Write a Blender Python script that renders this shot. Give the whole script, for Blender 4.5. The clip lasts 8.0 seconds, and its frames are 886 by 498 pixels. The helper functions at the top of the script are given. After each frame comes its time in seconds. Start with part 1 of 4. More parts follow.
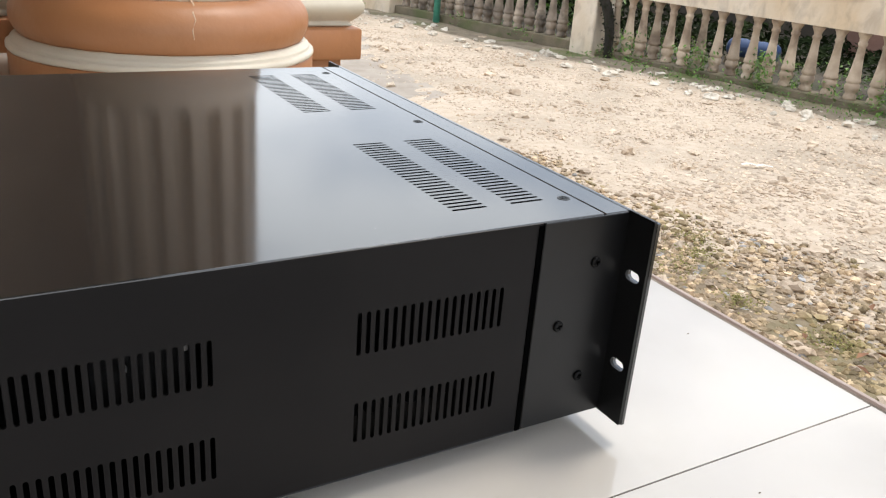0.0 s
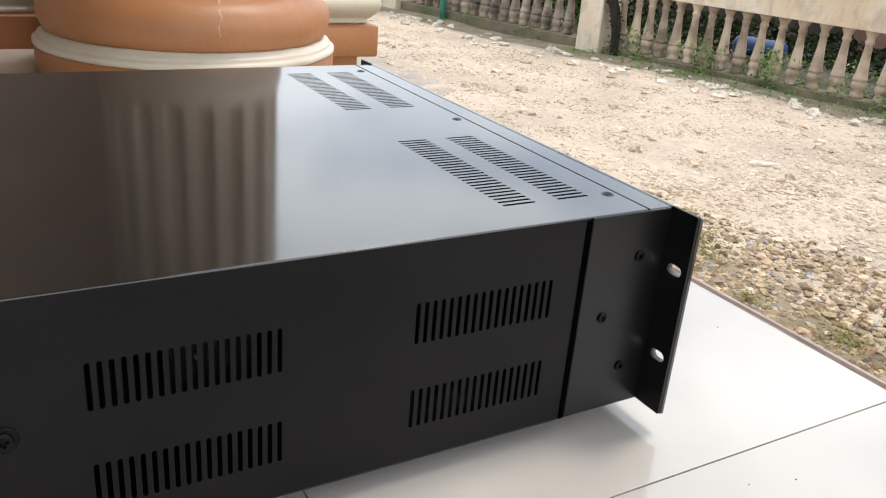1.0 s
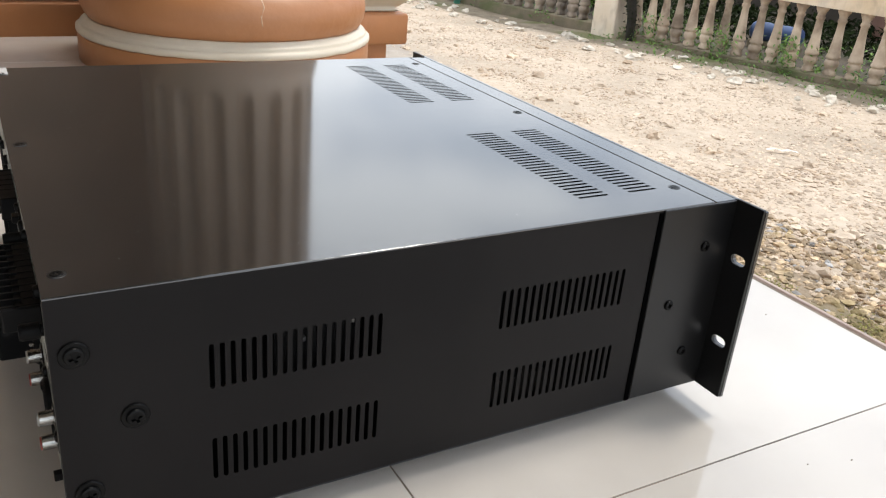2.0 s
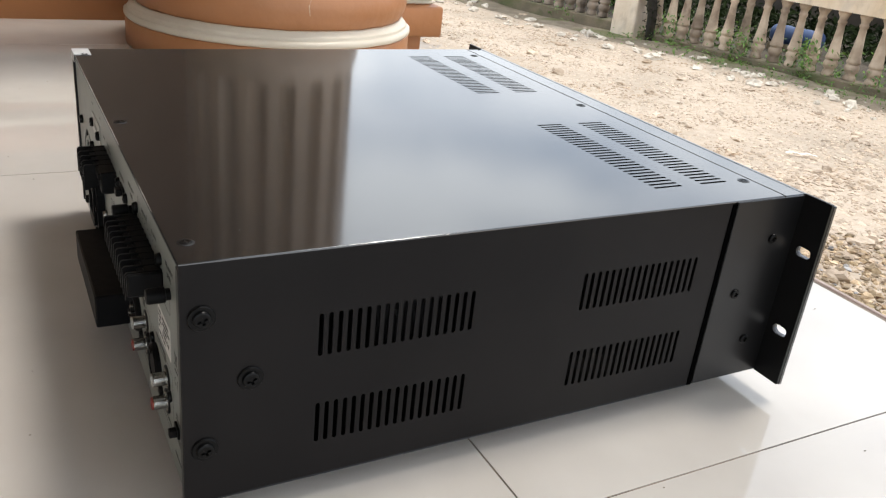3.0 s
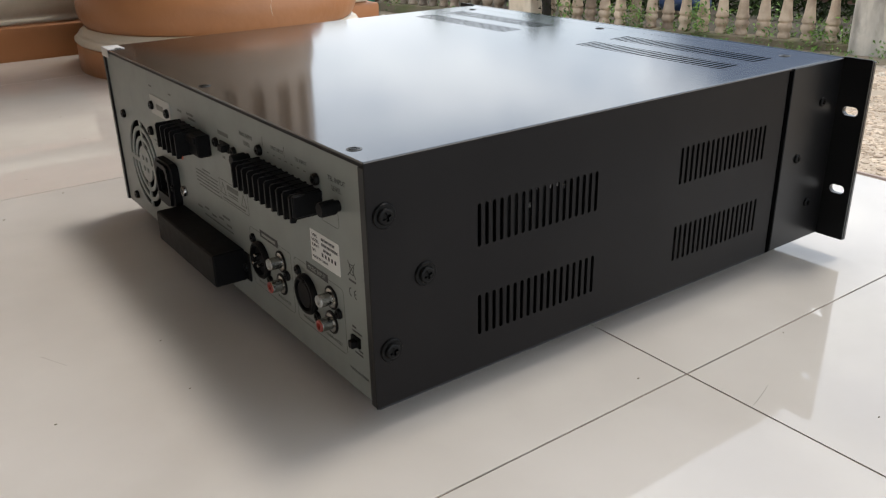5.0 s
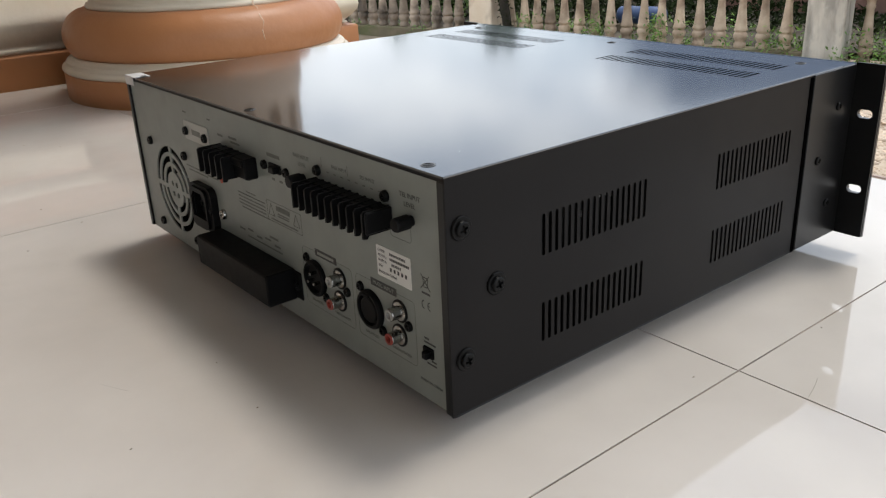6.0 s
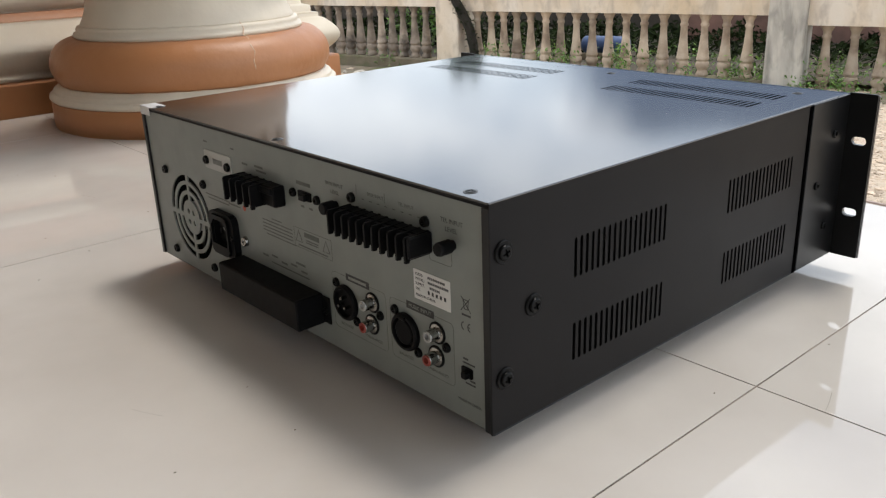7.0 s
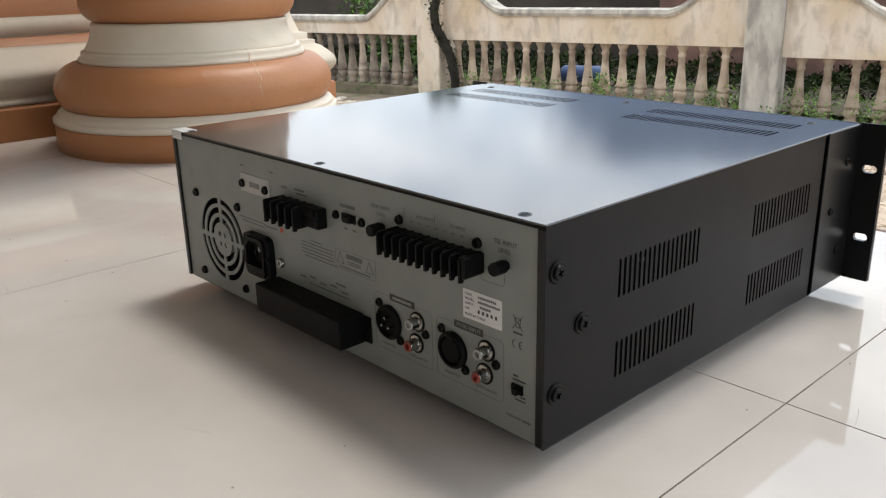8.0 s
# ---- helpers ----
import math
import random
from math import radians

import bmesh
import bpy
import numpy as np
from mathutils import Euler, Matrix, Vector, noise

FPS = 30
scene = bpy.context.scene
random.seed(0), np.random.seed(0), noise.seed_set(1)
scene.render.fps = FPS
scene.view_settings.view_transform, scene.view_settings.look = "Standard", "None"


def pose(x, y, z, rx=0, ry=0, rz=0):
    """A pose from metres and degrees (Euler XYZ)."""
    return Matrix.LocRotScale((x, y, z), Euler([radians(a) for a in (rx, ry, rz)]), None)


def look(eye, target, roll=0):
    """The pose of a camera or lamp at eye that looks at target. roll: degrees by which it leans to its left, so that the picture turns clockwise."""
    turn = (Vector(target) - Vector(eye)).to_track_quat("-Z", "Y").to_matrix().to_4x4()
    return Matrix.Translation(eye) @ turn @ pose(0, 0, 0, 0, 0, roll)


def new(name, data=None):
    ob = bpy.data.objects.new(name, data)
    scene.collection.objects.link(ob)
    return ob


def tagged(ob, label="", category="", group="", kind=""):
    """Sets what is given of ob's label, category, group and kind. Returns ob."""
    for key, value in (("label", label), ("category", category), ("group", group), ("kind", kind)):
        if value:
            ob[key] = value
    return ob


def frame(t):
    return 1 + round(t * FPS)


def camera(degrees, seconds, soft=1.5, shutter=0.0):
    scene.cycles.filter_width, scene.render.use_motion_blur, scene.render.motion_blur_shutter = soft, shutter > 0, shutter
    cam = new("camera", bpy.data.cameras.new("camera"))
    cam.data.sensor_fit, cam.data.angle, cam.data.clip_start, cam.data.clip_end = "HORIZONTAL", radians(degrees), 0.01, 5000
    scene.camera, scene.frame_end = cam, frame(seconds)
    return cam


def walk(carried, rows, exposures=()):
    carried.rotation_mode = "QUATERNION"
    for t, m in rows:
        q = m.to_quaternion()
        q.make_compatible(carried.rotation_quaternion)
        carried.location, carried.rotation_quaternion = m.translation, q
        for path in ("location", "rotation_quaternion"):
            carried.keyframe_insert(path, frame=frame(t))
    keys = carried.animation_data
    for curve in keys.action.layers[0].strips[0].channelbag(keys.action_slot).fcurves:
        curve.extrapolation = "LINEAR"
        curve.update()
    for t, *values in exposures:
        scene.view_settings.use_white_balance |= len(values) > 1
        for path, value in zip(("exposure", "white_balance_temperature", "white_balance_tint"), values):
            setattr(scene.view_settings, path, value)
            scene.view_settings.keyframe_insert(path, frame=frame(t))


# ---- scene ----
cam = camera(55.8, 8.0, soft=1.25)
PATH = [
    (0, (0.069, -0.339, 0.305), (1.03, 1.24, -0.459), 4.6),
    (0.5, (0.056, -0.339, 0.307), (1.012, 1.241, -0.46), 4.5),
    (1, (0.036, -0.34, 0.308), (0.991, 1.239, -0.464), 4.8),
    (2.3, (-0.029, -0.339, 0.319), (0.893, 1.24, -0.493), 5.2),
    (2.5, (-0.04, -0.338, 0.319), (0.885, 1.24, -0.489), 5.9),
    (3, (-0.064, -0.339, 0.316), (0.849, 1.239, -0.504), 6.4),
    (3.5, (-0.083, -0.348, 0.308), (0.826, 1.231, -0.516), 6.7),
    (4, (-0.111, -0.348, 0.284), (0.794, 1.235, -0.535), 2.2),
    (4.2, (-0.124, -0.347, 0.277), (0.79, 1.235, -0.536), 0.4),
    (5.3, (-0.206, -0.315, 0.26), (0.898, 1.163, -0.511), -1.5),
    (5.5, (-0.216, -0.312, 0.261), (0.897, 1.163, -0.505), -1.8),
    (6, (-0.238, -0.3, 0.265), (0.909, 1.159, -0.48), -2.5),
    (6.5, (-0.26, -0.293, 0.267), (0.921, 1.153, -0.449), -2.6),
    (7, (-0.279, -0.287, 0.271), (0.948, 1.135, -0.417), -2.1),
    (7.5, (-0.3, -0.278, 0.274), (0.959, 1.13, -0.384), -1.8),
    (8, (-0.323, -0.271, 0.275), (0.962, 1.126, -0.355), -1.3),
]
walk(cam, [(t, look(eye, target, roll)) for t, eye, target, roll in PATH],
     [(0, 0.11), (3, 0.16), (5, -0.08), (8, 0.04)])

# ---- light ----
def lit_world():
    w = bpy.data.worlds.new("sky")
    scene.world = w
    w.use_nodes = True
    nt = w.node_tree
    nt.nodes.clear()
    out = nt.nodes.new("ShaderNodeOutputWorld")
    sky = nt.nodes.new("ShaderNodeTexSky")
    sky.sky_type, sky.sun_disc = "NISHITA", False
    sky.sun_elevation, sky.sun_rotation = radians(66), radians(83.5)
    sky.air_density, sky.dust_density, sky.ozone_density = 1.0, 0.6, 2.0
    blue = nt.nodes.new("ShaderNodeBackground")
    blue.inputs["Strength"].default_value = 0.15
    nt.links.new(sky.outputs[0], blue.inputs["Color"])
    cloud = nt.nodes.new("ShaderNodeBackground")
    cloud.inputs["Strength"].default_value = CLOUD
    tex = nt.nodes.new("ShaderNodeTexCoord")
    mp = nt.nodes.new("ShaderNodeMapping")
    mp.inputs["Scale"].default_value = (1.0, 1.0, 2.6)
    mp.inputs["Location"].default_value = (5.3, 2.2, 0.8)
    nz = nt.nodes.new("ShaderNodeTexNoise")
    nz.inputs["Scale"].default_value, nz.inputs["Detail"].default_value = 3.4, 5
    ramp = nt.nodes.new("ShaderNodeValToRGB")
    ramp.color_ramp.elements[0].position, ramp.color_ramp.elements[1].position = 0.36, 0.60
    ramp.color_ramp.elements[0].color = (0.30, 0.30, 0.30, 1)
    mix = nt.nodes.new("ShaderNodeMixShader")
    nt.links.new(tex.outputs["Generated"], mp.inputs["Vector"])
    nt.links.new(mp.outputs[0], nz.inputs["Vector"])
    nt.links.new(nz.outputs["Fac"], ramp.inputs[0])
    nt.links.new(blue.outputs[0], mix.inputs[1])
    nt.links.new(cloud.outputs[0], mix.inputs[2])
    nt.links.new(mix.outputs[0], out.inputs["Surface"])

    # a slate blue bank low in the north-east under the white deck
    def ranged(sock, a, b):
        r = nt.nodes.new("ShaderNodeMapRange")
        r.interpolation_type = "SMOOTHSTEP"
        r.inputs["From Min"].default_value, r.inputs["From Max"].default_value = a, b
        nt.links.new(sock, r.inputs["Value"])
        return r.outputs[0]

    def maths(op, a, b):
        m = nt.nodes.new("ShaderNodeMath")
        m.operation = op
        for k, v in enumerate((a, b)):
            if isinstance(v, float):
                m.inputs[k].default_value = v
            else:
                nt.links.new(v, m.inputs[k])
        return m.outputs[0]

    xyz = nt.nodes.new("ShaderNodeSeparateXYZ")
    nt.links.new(tex.outputs["Generated"], xyz.inputs[0])
    wob = nt.nodes.new("ShaderNodeTexNoise")
    wob.inputs["Scale"].default_value, wob.inputs["Detail"].default_value = 9.0, 4
    nt.links.new(tex.outputs["Generated"], wob.inputs["Vector"])
    shift = maths("MULTIPLY", maths("SUBTRACT", wob.outputs["Fac"], 0.5), 0.05)
    low = ranged(maths("ADD", xyz.outputs["Z"], shift), 0.228, 0.206)
    toward = maths("ADD", maths("MULTIPLY", xyz.outputs["X"], math.cos(radians(26))), maths("MULTIPLY", xyz.outputs["Y"], math.sin(radians(26))))
    bank = maths("MULTIPLY", low, ranged(maths("ADD", toward, shift), 0.945, 0.964))
    tint = nt.nodes.new("ShaderNodeMix")
    tint.data_type = "RGBA"
    tint.inputs[6].default_value = (0.905, 0.95, 1.0, 1)
    tint.inputs[7].default_value = (0.115, 0.148, 0.215, 1)
    nt.links.new(bank, tint.inputs[0])
    nt.links.new(tint.outputs[2], cloud.inputs["Color"])
    nt.links.new(maths("MAXIMUM", ramp.outputs[0], bank), mix.inputs[0])


CLOUD = 2.1
lit_world()
sun = new("sun", bpy.data.lights.new("sun", "SUN"))
sun.data.energy, sun.data.angle, sun.data.color = 1.8, radians(13), (1.0, 0.945, 0.87)
sun.matrix_world = look((4.4, 0.5, 10), (0, 0, 0))


# ---- materials ----
def mat(name, c1, c2=None, scale=8.0, rough=0.5, rvar=0.1, bump=0.0, bscale=60.0, metal=0.0, c3=None, scale3=1.2, amount3=0.5, island=0.0, piece=0.0, stretch=(1, 1, 1), spec=0.5):
    """Noise between c1 and c2, large stains of c3, fine relief; piece / island: brightness spread from piece to piece."""
    m = bpy.data.materials.new(name)
    m.use_nodes = True
    nt = m.node_tree
    b = nt.nodes["Principled BSDF"]
    geo = nt.nodes.new("ShaderNodeNewGeometry")
    mp = nt.nodes.new("ShaderNodeMapping")
    mp.inputs["Scale"].default_value = stretch
    nt.links.new(geo.outputs["Position"], mp.inputs["Vector"])

    def noise_tex(s, detail=5, dist=0.0):
        n = nt.nodes.new("ShaderNodeTexNoise")
        n.inputs["Scale"].default_value, n.inputs["Detail"].default_value, n.inputs["Distortion"].default_value = s, detail, dist
        nt.links.new(mp.outputs[0], n.inputs["Vector"])
        return n

    def ramped(sock, lo, hi):
        r = nt.nodes.new("ShaderNodeMapRange")
        r.inputs["From Min"].default_value, r.inputs["From Max"].default_value = lo, hi
        nt.links.new(sock, r.inputs["Value"])
        return r.outputs[0]

    def mixed(fac, a, c):
        x = nt.nodes.new("ShaderNodeMix")
        x.data_type = "RGBA"
        for s, v in ((x.inputs[0], fac), (x.inputs[6], a), (x.inputs[7], c)):
            if isinstance(v, (tuple, float, int)):
                s.default_value = (*v, 1) if isinstance(v, tuple) else v
            else:
                nt.links.new(v, s)
        return x.outputs[2]

    n1 = noise_tex(scale)
    col = mixed(ramped(n1.outputs["Fac"], 0.35, 0.65), c1, c2 or tuple(v * 0.85 for v in c1))
    if c3:
        n3 = noise_tex(scale3, 6, 0.4)
        f = nt.nodes.new("ShaderNodeMath")
        f.operation = "MULTIPLY"
        f.inputs[1].default_value = amount3
        nt.links.new(ramped(n3.outputs["Fac"], 0.48, 0.68), f.inputs[0])
        col = mixed(f.outputs[0], col, c3)
    if island or piece:
        if piece:
            info = nt.nodes.new("ShaderNodeObjectInfo")
            rnd, spread = info.outputs["Random"], piece
        else:
            rnd, spread = geo.outputs["Random Per Island"], island
        r = nt.nodes.new("ShaderNodeMapRange")
        r.inputs["To Min"].default_value, r.inputs["To Max"].default_value = 1 - spread, 1 + spread
        nt.links.new(rnd, r.inputs["Value"])
        h = nt.nodes.new("ShaderNodeHueSaturation")
        nt.links.new(r.outputs[0], h.inputs["Value"])
        nt.links.new(col, h.inputs["Color"])
        col = h.outputs[0]
    nt.links.new(col, b.inputs["Base Color"])
    b.inputs["Metallic"].default_value = metal
    b.inputs["Specular IOR Level"].default_value = spec
    n2 = noise_tex(scale * 2.3)
    r = nt.nodes.new("ShaderNodeMapRange")
    r.inputs["To Min"].default_value, r.inputs["To Max"].default_value = max(0.02, rough - rvar), rough + rvar
    nt.links.new(n2.outputs["Fac"], r.inputs["Value"])
    nt.links.new(r.outputs[0], b.inputs["Roughness"])
    if bump:
        nb = noise_tex(bscale, 6)
        bp = nt.nodes.new("ShaderNodeBump")
        bp.inputs["Strength"].default_value, bp.inputs["Distance"].default_value = bump, 0.5 / bscale
        nt.links.new(nb.outputs["Fac"], bp.inputs["Height"])
        nt.links.new(bp.outputs[0], b.inputs["Normal"])
    return m


COVER = mat("black_coat_gloss", (0.009, 0.009, 0.0095), (0.011, 0.011, 0.0115), 40, 0.092, 0.012, 0.004, 900, spec=1.0)
COVER.node_tree.nodes["Principled BSDF"].inputs["Coat Weight"].default_value = 0.2
COVER.node_tree.nodes["Principled BSDF"].inputs["Coat Roughness"].default_value = 0.075
SIDE = mat("black_coat_satin", (0.0060, 0.0053, 0.0056), (0.0082, 0.0072, 0.0074), 12, 0.42, 0.05, 0.03, 1200, spec=0.15, c3=(0.0125, 0.0112, 0.0108), scale3=7, amount3=0.6)
EAR = mat("black_coat_front", (0.005, 0.005, 0.0055), (0.007, 0.007, 0.0075), 30, 0.34, 0.04, 0.03, 1200, spec=0.35)
SEAMSHADE = mat("seam_shade_black", (0.0012, 0.0012, 0.0012), (0.002, 0.002, 0.002), 30, 0.9, spec=0.0)
INSIDE = mat("dark_inside", (0.005, 0.005, 0.005), (0.008, 0.008, 0.008), 30, 0.7, spec=0.2)
REAR = mat("grey_green_coat", (0.235, 0.252, 0.230), (0.26, 0.276, 0.252), 50, 0.42, 0.05, 0.05, 1500)
PLASTIC = mat("black_plastic", (0.0042, 0.0042, 0.0047), (0.0062, 0.0062, 0.0067), 80, 0.48, 0.08, 0.05, 800, spec=0.12)
BLACKSCREW = mat("black_zinc", (0.0028, 0.0028, 0.003), (0.0045, 0.0045, 0.0045), 200, 0.34, 0.06, spec=0.14)
CHROME = mat("nickel", (0.46, 0.45, 0.43), (0.36, 0.36, 0.34), 200, 0.24, 0.06, metal=1.0)
ALU = mat("aluminium", (0.5, 0.5, 0.5), (0.4, 0.4, 0.4), 100, 0.4, 0.1, metal=1.0)
DARKMETAL = mat("dark_metal", (0.10, 0.10, 0.10), (0.07, 0.07, 0.07), 150, 0.35, 0.08, metal=1.0)
WHITEPL = mat("white_plastic", (0.75, 0.74, 0.7), None, 80, 0.4)
IVORYPL = mat("ivory_plastic", (0.46, 0.45, 0.42), None, 80, 0.45)
REDPL = mat("red_plastic", (0.36, 0.055, 0.04), None, 80, 0.35)
INK = mat("black_ink", (0.035, 0.035, 0.033), (0.06, 0.06, 0.057), 300, 0.6)
REDINK = mat("red_ink", (0.55, 0.09, 0.05), None, 300, 0.6)
PAPER = mat("label_paper", (0.78, 0.77, 0.73), (0.72, 0.71, 0.68), 60, 0.5)
TAPE = mat("white_tape", (0.74, 0.73, 0.71), (0.6, 0.59, 0.57), 90, 0.35)
TILE = mat("porcelain", (0.60, 0.56, 0.51), (0.545, 0.505, 0.457), 9, 0.024, 0.012, 0.004, 14, spec=0.8, c3=(0.64, 0.60, 0.555), scale3=3, amount3=0.9, piece=0.03)
GROUT = mat("grout", (0.27, 0.215, 0.17), (0.17, 0.13, 0.10), 30, 0.9, c3=(0.03, 0.025, 0.02), scale3=7, amount3=0.8)
NOSING = mat("nosing", (0.47, 0.37, 0.32), (0.36, 0.27, 0.23), 20, 0.5, 0.1, 0.1, 100)
ORANGE = mat("terracotta_paint", (0.41, 0.175, 0.070), (0.375, 0.158, 0.062), 9, 0.46, 0.06, 0.12, 45, c3=(0.45, 0.215, 0.10), scale3=4, amount3=0.5)
CREAM = mat("cream_paint", (0.66, 0.585, 0.465), (0.61, 0.535, 0.42), 9, 0.38, 0.06, 0.10, 45, c3=(0.55, 0.47, 0.36), scale3=5, amount3=0.4)
SHAFT = mat("shaft_paint", (0.42, 0.325, 0.245), (0.37, 0.285, 0.21), 8, 0.45, 0.06, 0.1, 45)
WALLP = mat("wall_paint", (0.31, 0.225, 0.16), (0.25, 0.18, 0.125), 6, 0.6, 0.08, 0.1, 40)
WESTP = mat("beige_paint", (0.36, 0.305, 0.24), (0.32, 0.265, 0.205), 5, 0.6, 0.08, 0.1, 40)
CEILP = mat("ceiling_paint", (0.40, 0.375, 0.34), (0.36, 0.335, 0.305), 4, 0.8)
CONC = mat("weathered_concrete", (0.70, 0.625, 0.53), (0.60, 0.475, 0.33), 3.2, 0.9, 0.05, 0.5, 40, c3=(0.26, 0.205, 0.155), scale3=12, amount3=0.42, stretch=(1, 1, 0.5))
CONCG = mat("grey_concrete", (0.54, 0.505, 0.44), (0.36, 0.335, 0.295), 9, 0.92, 0.05, 0.5, 40, c3=(0.15, 0.145, 0.13), scale3=13, amount3=0.6, stretch=(1, 1, 0.35))
BALU = mat("baluster_concrete", (0.50, 0.405, 0.31), (0.36, 0.28, 0.205), 9, 0.9, 0.05, 0.4, 60, c3=(0.15, 0.105, 0.075), scale3=6.0, amount3=0.8, piece=0.28)
MOSSY = mat("mossy_base", (0.20, 0.16, 0.11), (0.14, 0.12, 0.08), 7, 0.95, 0.03, 0.6, 40, c3=(0.09, 0.11, 0.04), scale3=4, amount3=0.8)
GROUND = mat("gravel_bed", (0.54, 0.445, 0.35), (0.46, 0.37, 0.28), 18, 0.95, 0.03, 0.9, 55, c3=(0.30, 0.25, 0.19), scale3=0.8, amount3=0.7)
STONE = mat("limestone_chips", (0.57, 0.47, 0.365), (0.49, 0.39, 0.295), 26, 0.9, 0.05, 0.5, 90, c3=(0.34, 0.24, 0.15), scale3=2.6, amount3=0.6, island=0.28)
PALE = mat("pale_stone", (0.64, 0.58, 0.49), (0.54, 0.48, 0.40), 20, 0.9, 0.05, 0.5, 70, island=0.12)
LEAF = mat("leaf", (0.15, 0.27, 0.045), (0.07, 0.15, 0.025), 14, 0.5, 0.1, island=0.55)
# much darker than LEAF: undergrowth shade put into colour, also the vine's dark foliage
DARKLEAF = mat("shade_toned_leaf", (0.020, 0.031, 0.008), (0.010, 0.016, 0.005), 6, 0.85, 0.1, island=0.5, spec=0.1)
TREELEAF = mat("tree_leaf", (0.10, 0.165, 0.125), (0.07, 0.12, 0.09), 5, 0.6, 0.1, island=0.5)
BARK = mat("bark", (0.028, 0.023, 0.017), (0.016, 0.014, 0.01), 20, 0.9, 0.05, 0.8, 60)
BROWNWALL = mat("brown_wall", (0.24, 0.13, 0.10), (0.15, 0.085, 0.065), 3, 0.9, 0.05, 0.4, 20, c3=(0.06, 0.045, 0.04), scale3=1.5, amount3=0.7)
ROOFM = mat("roof_sheet", (0.30, 0.27, 0.25), (0.2, 0.17, 0.15), 3, 0.7, 0.1, 0.3, 20)
BLUE = mat("blue_plastic", (0.03, 0.065, 0.17), (0.025, 0.055, 0.14), 8, 0.45)
DEADLEAF = mat("dead_leaf", (0.22, 0.10, 0.045), (0.15, 0.07, 0.035), 40, 0.8, island=0.3)


# ---- mesh helpers ----
def mesh_of(bm, material, smooth=False):
    bmesh.ops.recalc_face_normals(bm, faces=bm.faces)
    me = bpy.data.meshes.new("mesh")
    for f in bm.faces:
        f.smooth = smooth
    bm.to_mesh(me)
    bm.free()
    me.materials.append(material)
    return me


def thing(name, at, label, category, group="", kind=""):
    ob = new(name)
    ob.location = at
    ob.empty_display_size = 0.05
    return tagged(ob, label, category, group, kind)


def part(name, bm, material, parent, label="", smooth=False):
    """One bmesh (in world metres) as one mesh under a thing or a part."""
    me = bm if isinstance(bm, bpy.types.Mesh) else mesh_of(bm, material, smooth)
    ob = new(name, me)
    ob.parent = parent
    if parent.type == "EMPTY":
        ob.matrix_parent_inverse = Matrix.Translation(-Vector(parent.location))
    if label:
        ob["label"] = label
    return ob


def solid(name, bm, material, label, category, kind="structure", smooth=False, group=""):
    return tagged(new(name, mesh_of(bm, material, smooth)), label, category, group, kind)


def box(x0, x1, y0, y1, z0, z1, bevel=0.0, bm=None, seg=1):
    bm = bm or bmesh.new()
    r = bmesh.ops.create_cube(bm, size=1)
    for v in r["verts"]:
        v.co = Vector((x0 + (v.co.x + 0.5) * (x1 - x0), y0 + (v.co.y + 0.5) * (y1 - y0), z0 + (v.co.z + 0.5) * (z1 - z0)))
    if bevel:
        es = list({e for v in r["verts"] for e in v.link_edges})
        bmesh.ops.bevel(bm, geom=es, offset=bevel, segments=seg, affect="EDGES", profile=0.5)
    return bm


def plate(outer, holes, thick, m, bm=None):
    """A sheet in the local xy plane with real holes, thickened along local +z, placed by m."""
    b2 = bmesh.new()
    es = []
    for loop in (outer, *holes):
        vs = [b2.verts.new((x, y, 0)) for x, y in loop]
        es += [b2.edges.new((vs[i], vs[(i + 1) % len(vs)])) for i in range(len(vs))]
    bmesh.ops.triangle_fill(b2, use_beauty=True, use_dissolve=False, edges=es)
    r = bmesh.ops.extrude_face_region(b2, geom=b2.faces[:])
    bmesh.ops.translate(b2, verts=[g for g in r["geom"] if isinstance(g, bmesh.types.BMVert)], vec=(0, 0, thick))
    bmesh.ops.transform(b2, matrix=m, verts=b2.verts)
    if bm is None:
        return b2
    me = bpy.data.meshes.new("join")
    b2.to_mesh(me)
    b2.free()
    bm.from_mesh(me)
    bpy.data.meshes.remove(me)
    return bm


def rect(x0, x1, y0, y1, r=0.0, n=3):
    if not r:
        return [(x0, y0), (x1, y0), (x1, y1), (x0, y1)]
    out = []
    for cx, cy, a0 in ((x1 - r, y1 - r, 0), (x0 + r, y1 - r, 90), (x0 + r, y0 + r, 180), (x1 - r, y0 + r, 270)):
        out += [(cx + r * math.cos(radians(a0 + 90 * k / n)), cy + r * math.sin(radians(a0 + 90 * k / n))) for k in range(n + 1)]
    return out


def circle(cx, cy, r, n=24):
    return [(cx + r * math.cos(2 * math.pi * k / n), cy + r * math.sin(2 * math.pi * k / n)) for k in range(n)]


def lathe(profile, m, n=32, bm=None, close=True):
    """Turn (radius, height) pairs about the local z axis."""
    bm = bm or bmesh.new()
    rings = []
    for r, z in profile:
        rings.append([bm.verts.new(m @ Vector((r * math.cos(2 * math.pi * k / n), r * math.sin(2 * math.pi * k / n), z))) for k in range(n)])
    for a, b in zip(rings, rings[1:]):
        for k in range(n):
            bm.faces.new((a[k], a[(k + 1) % n], b[(k + 1) % n], b[k]))
    if close:
        bm.faces.new(rings[0][::-1])
        bm.faces.new(rings[-1])
    return bm


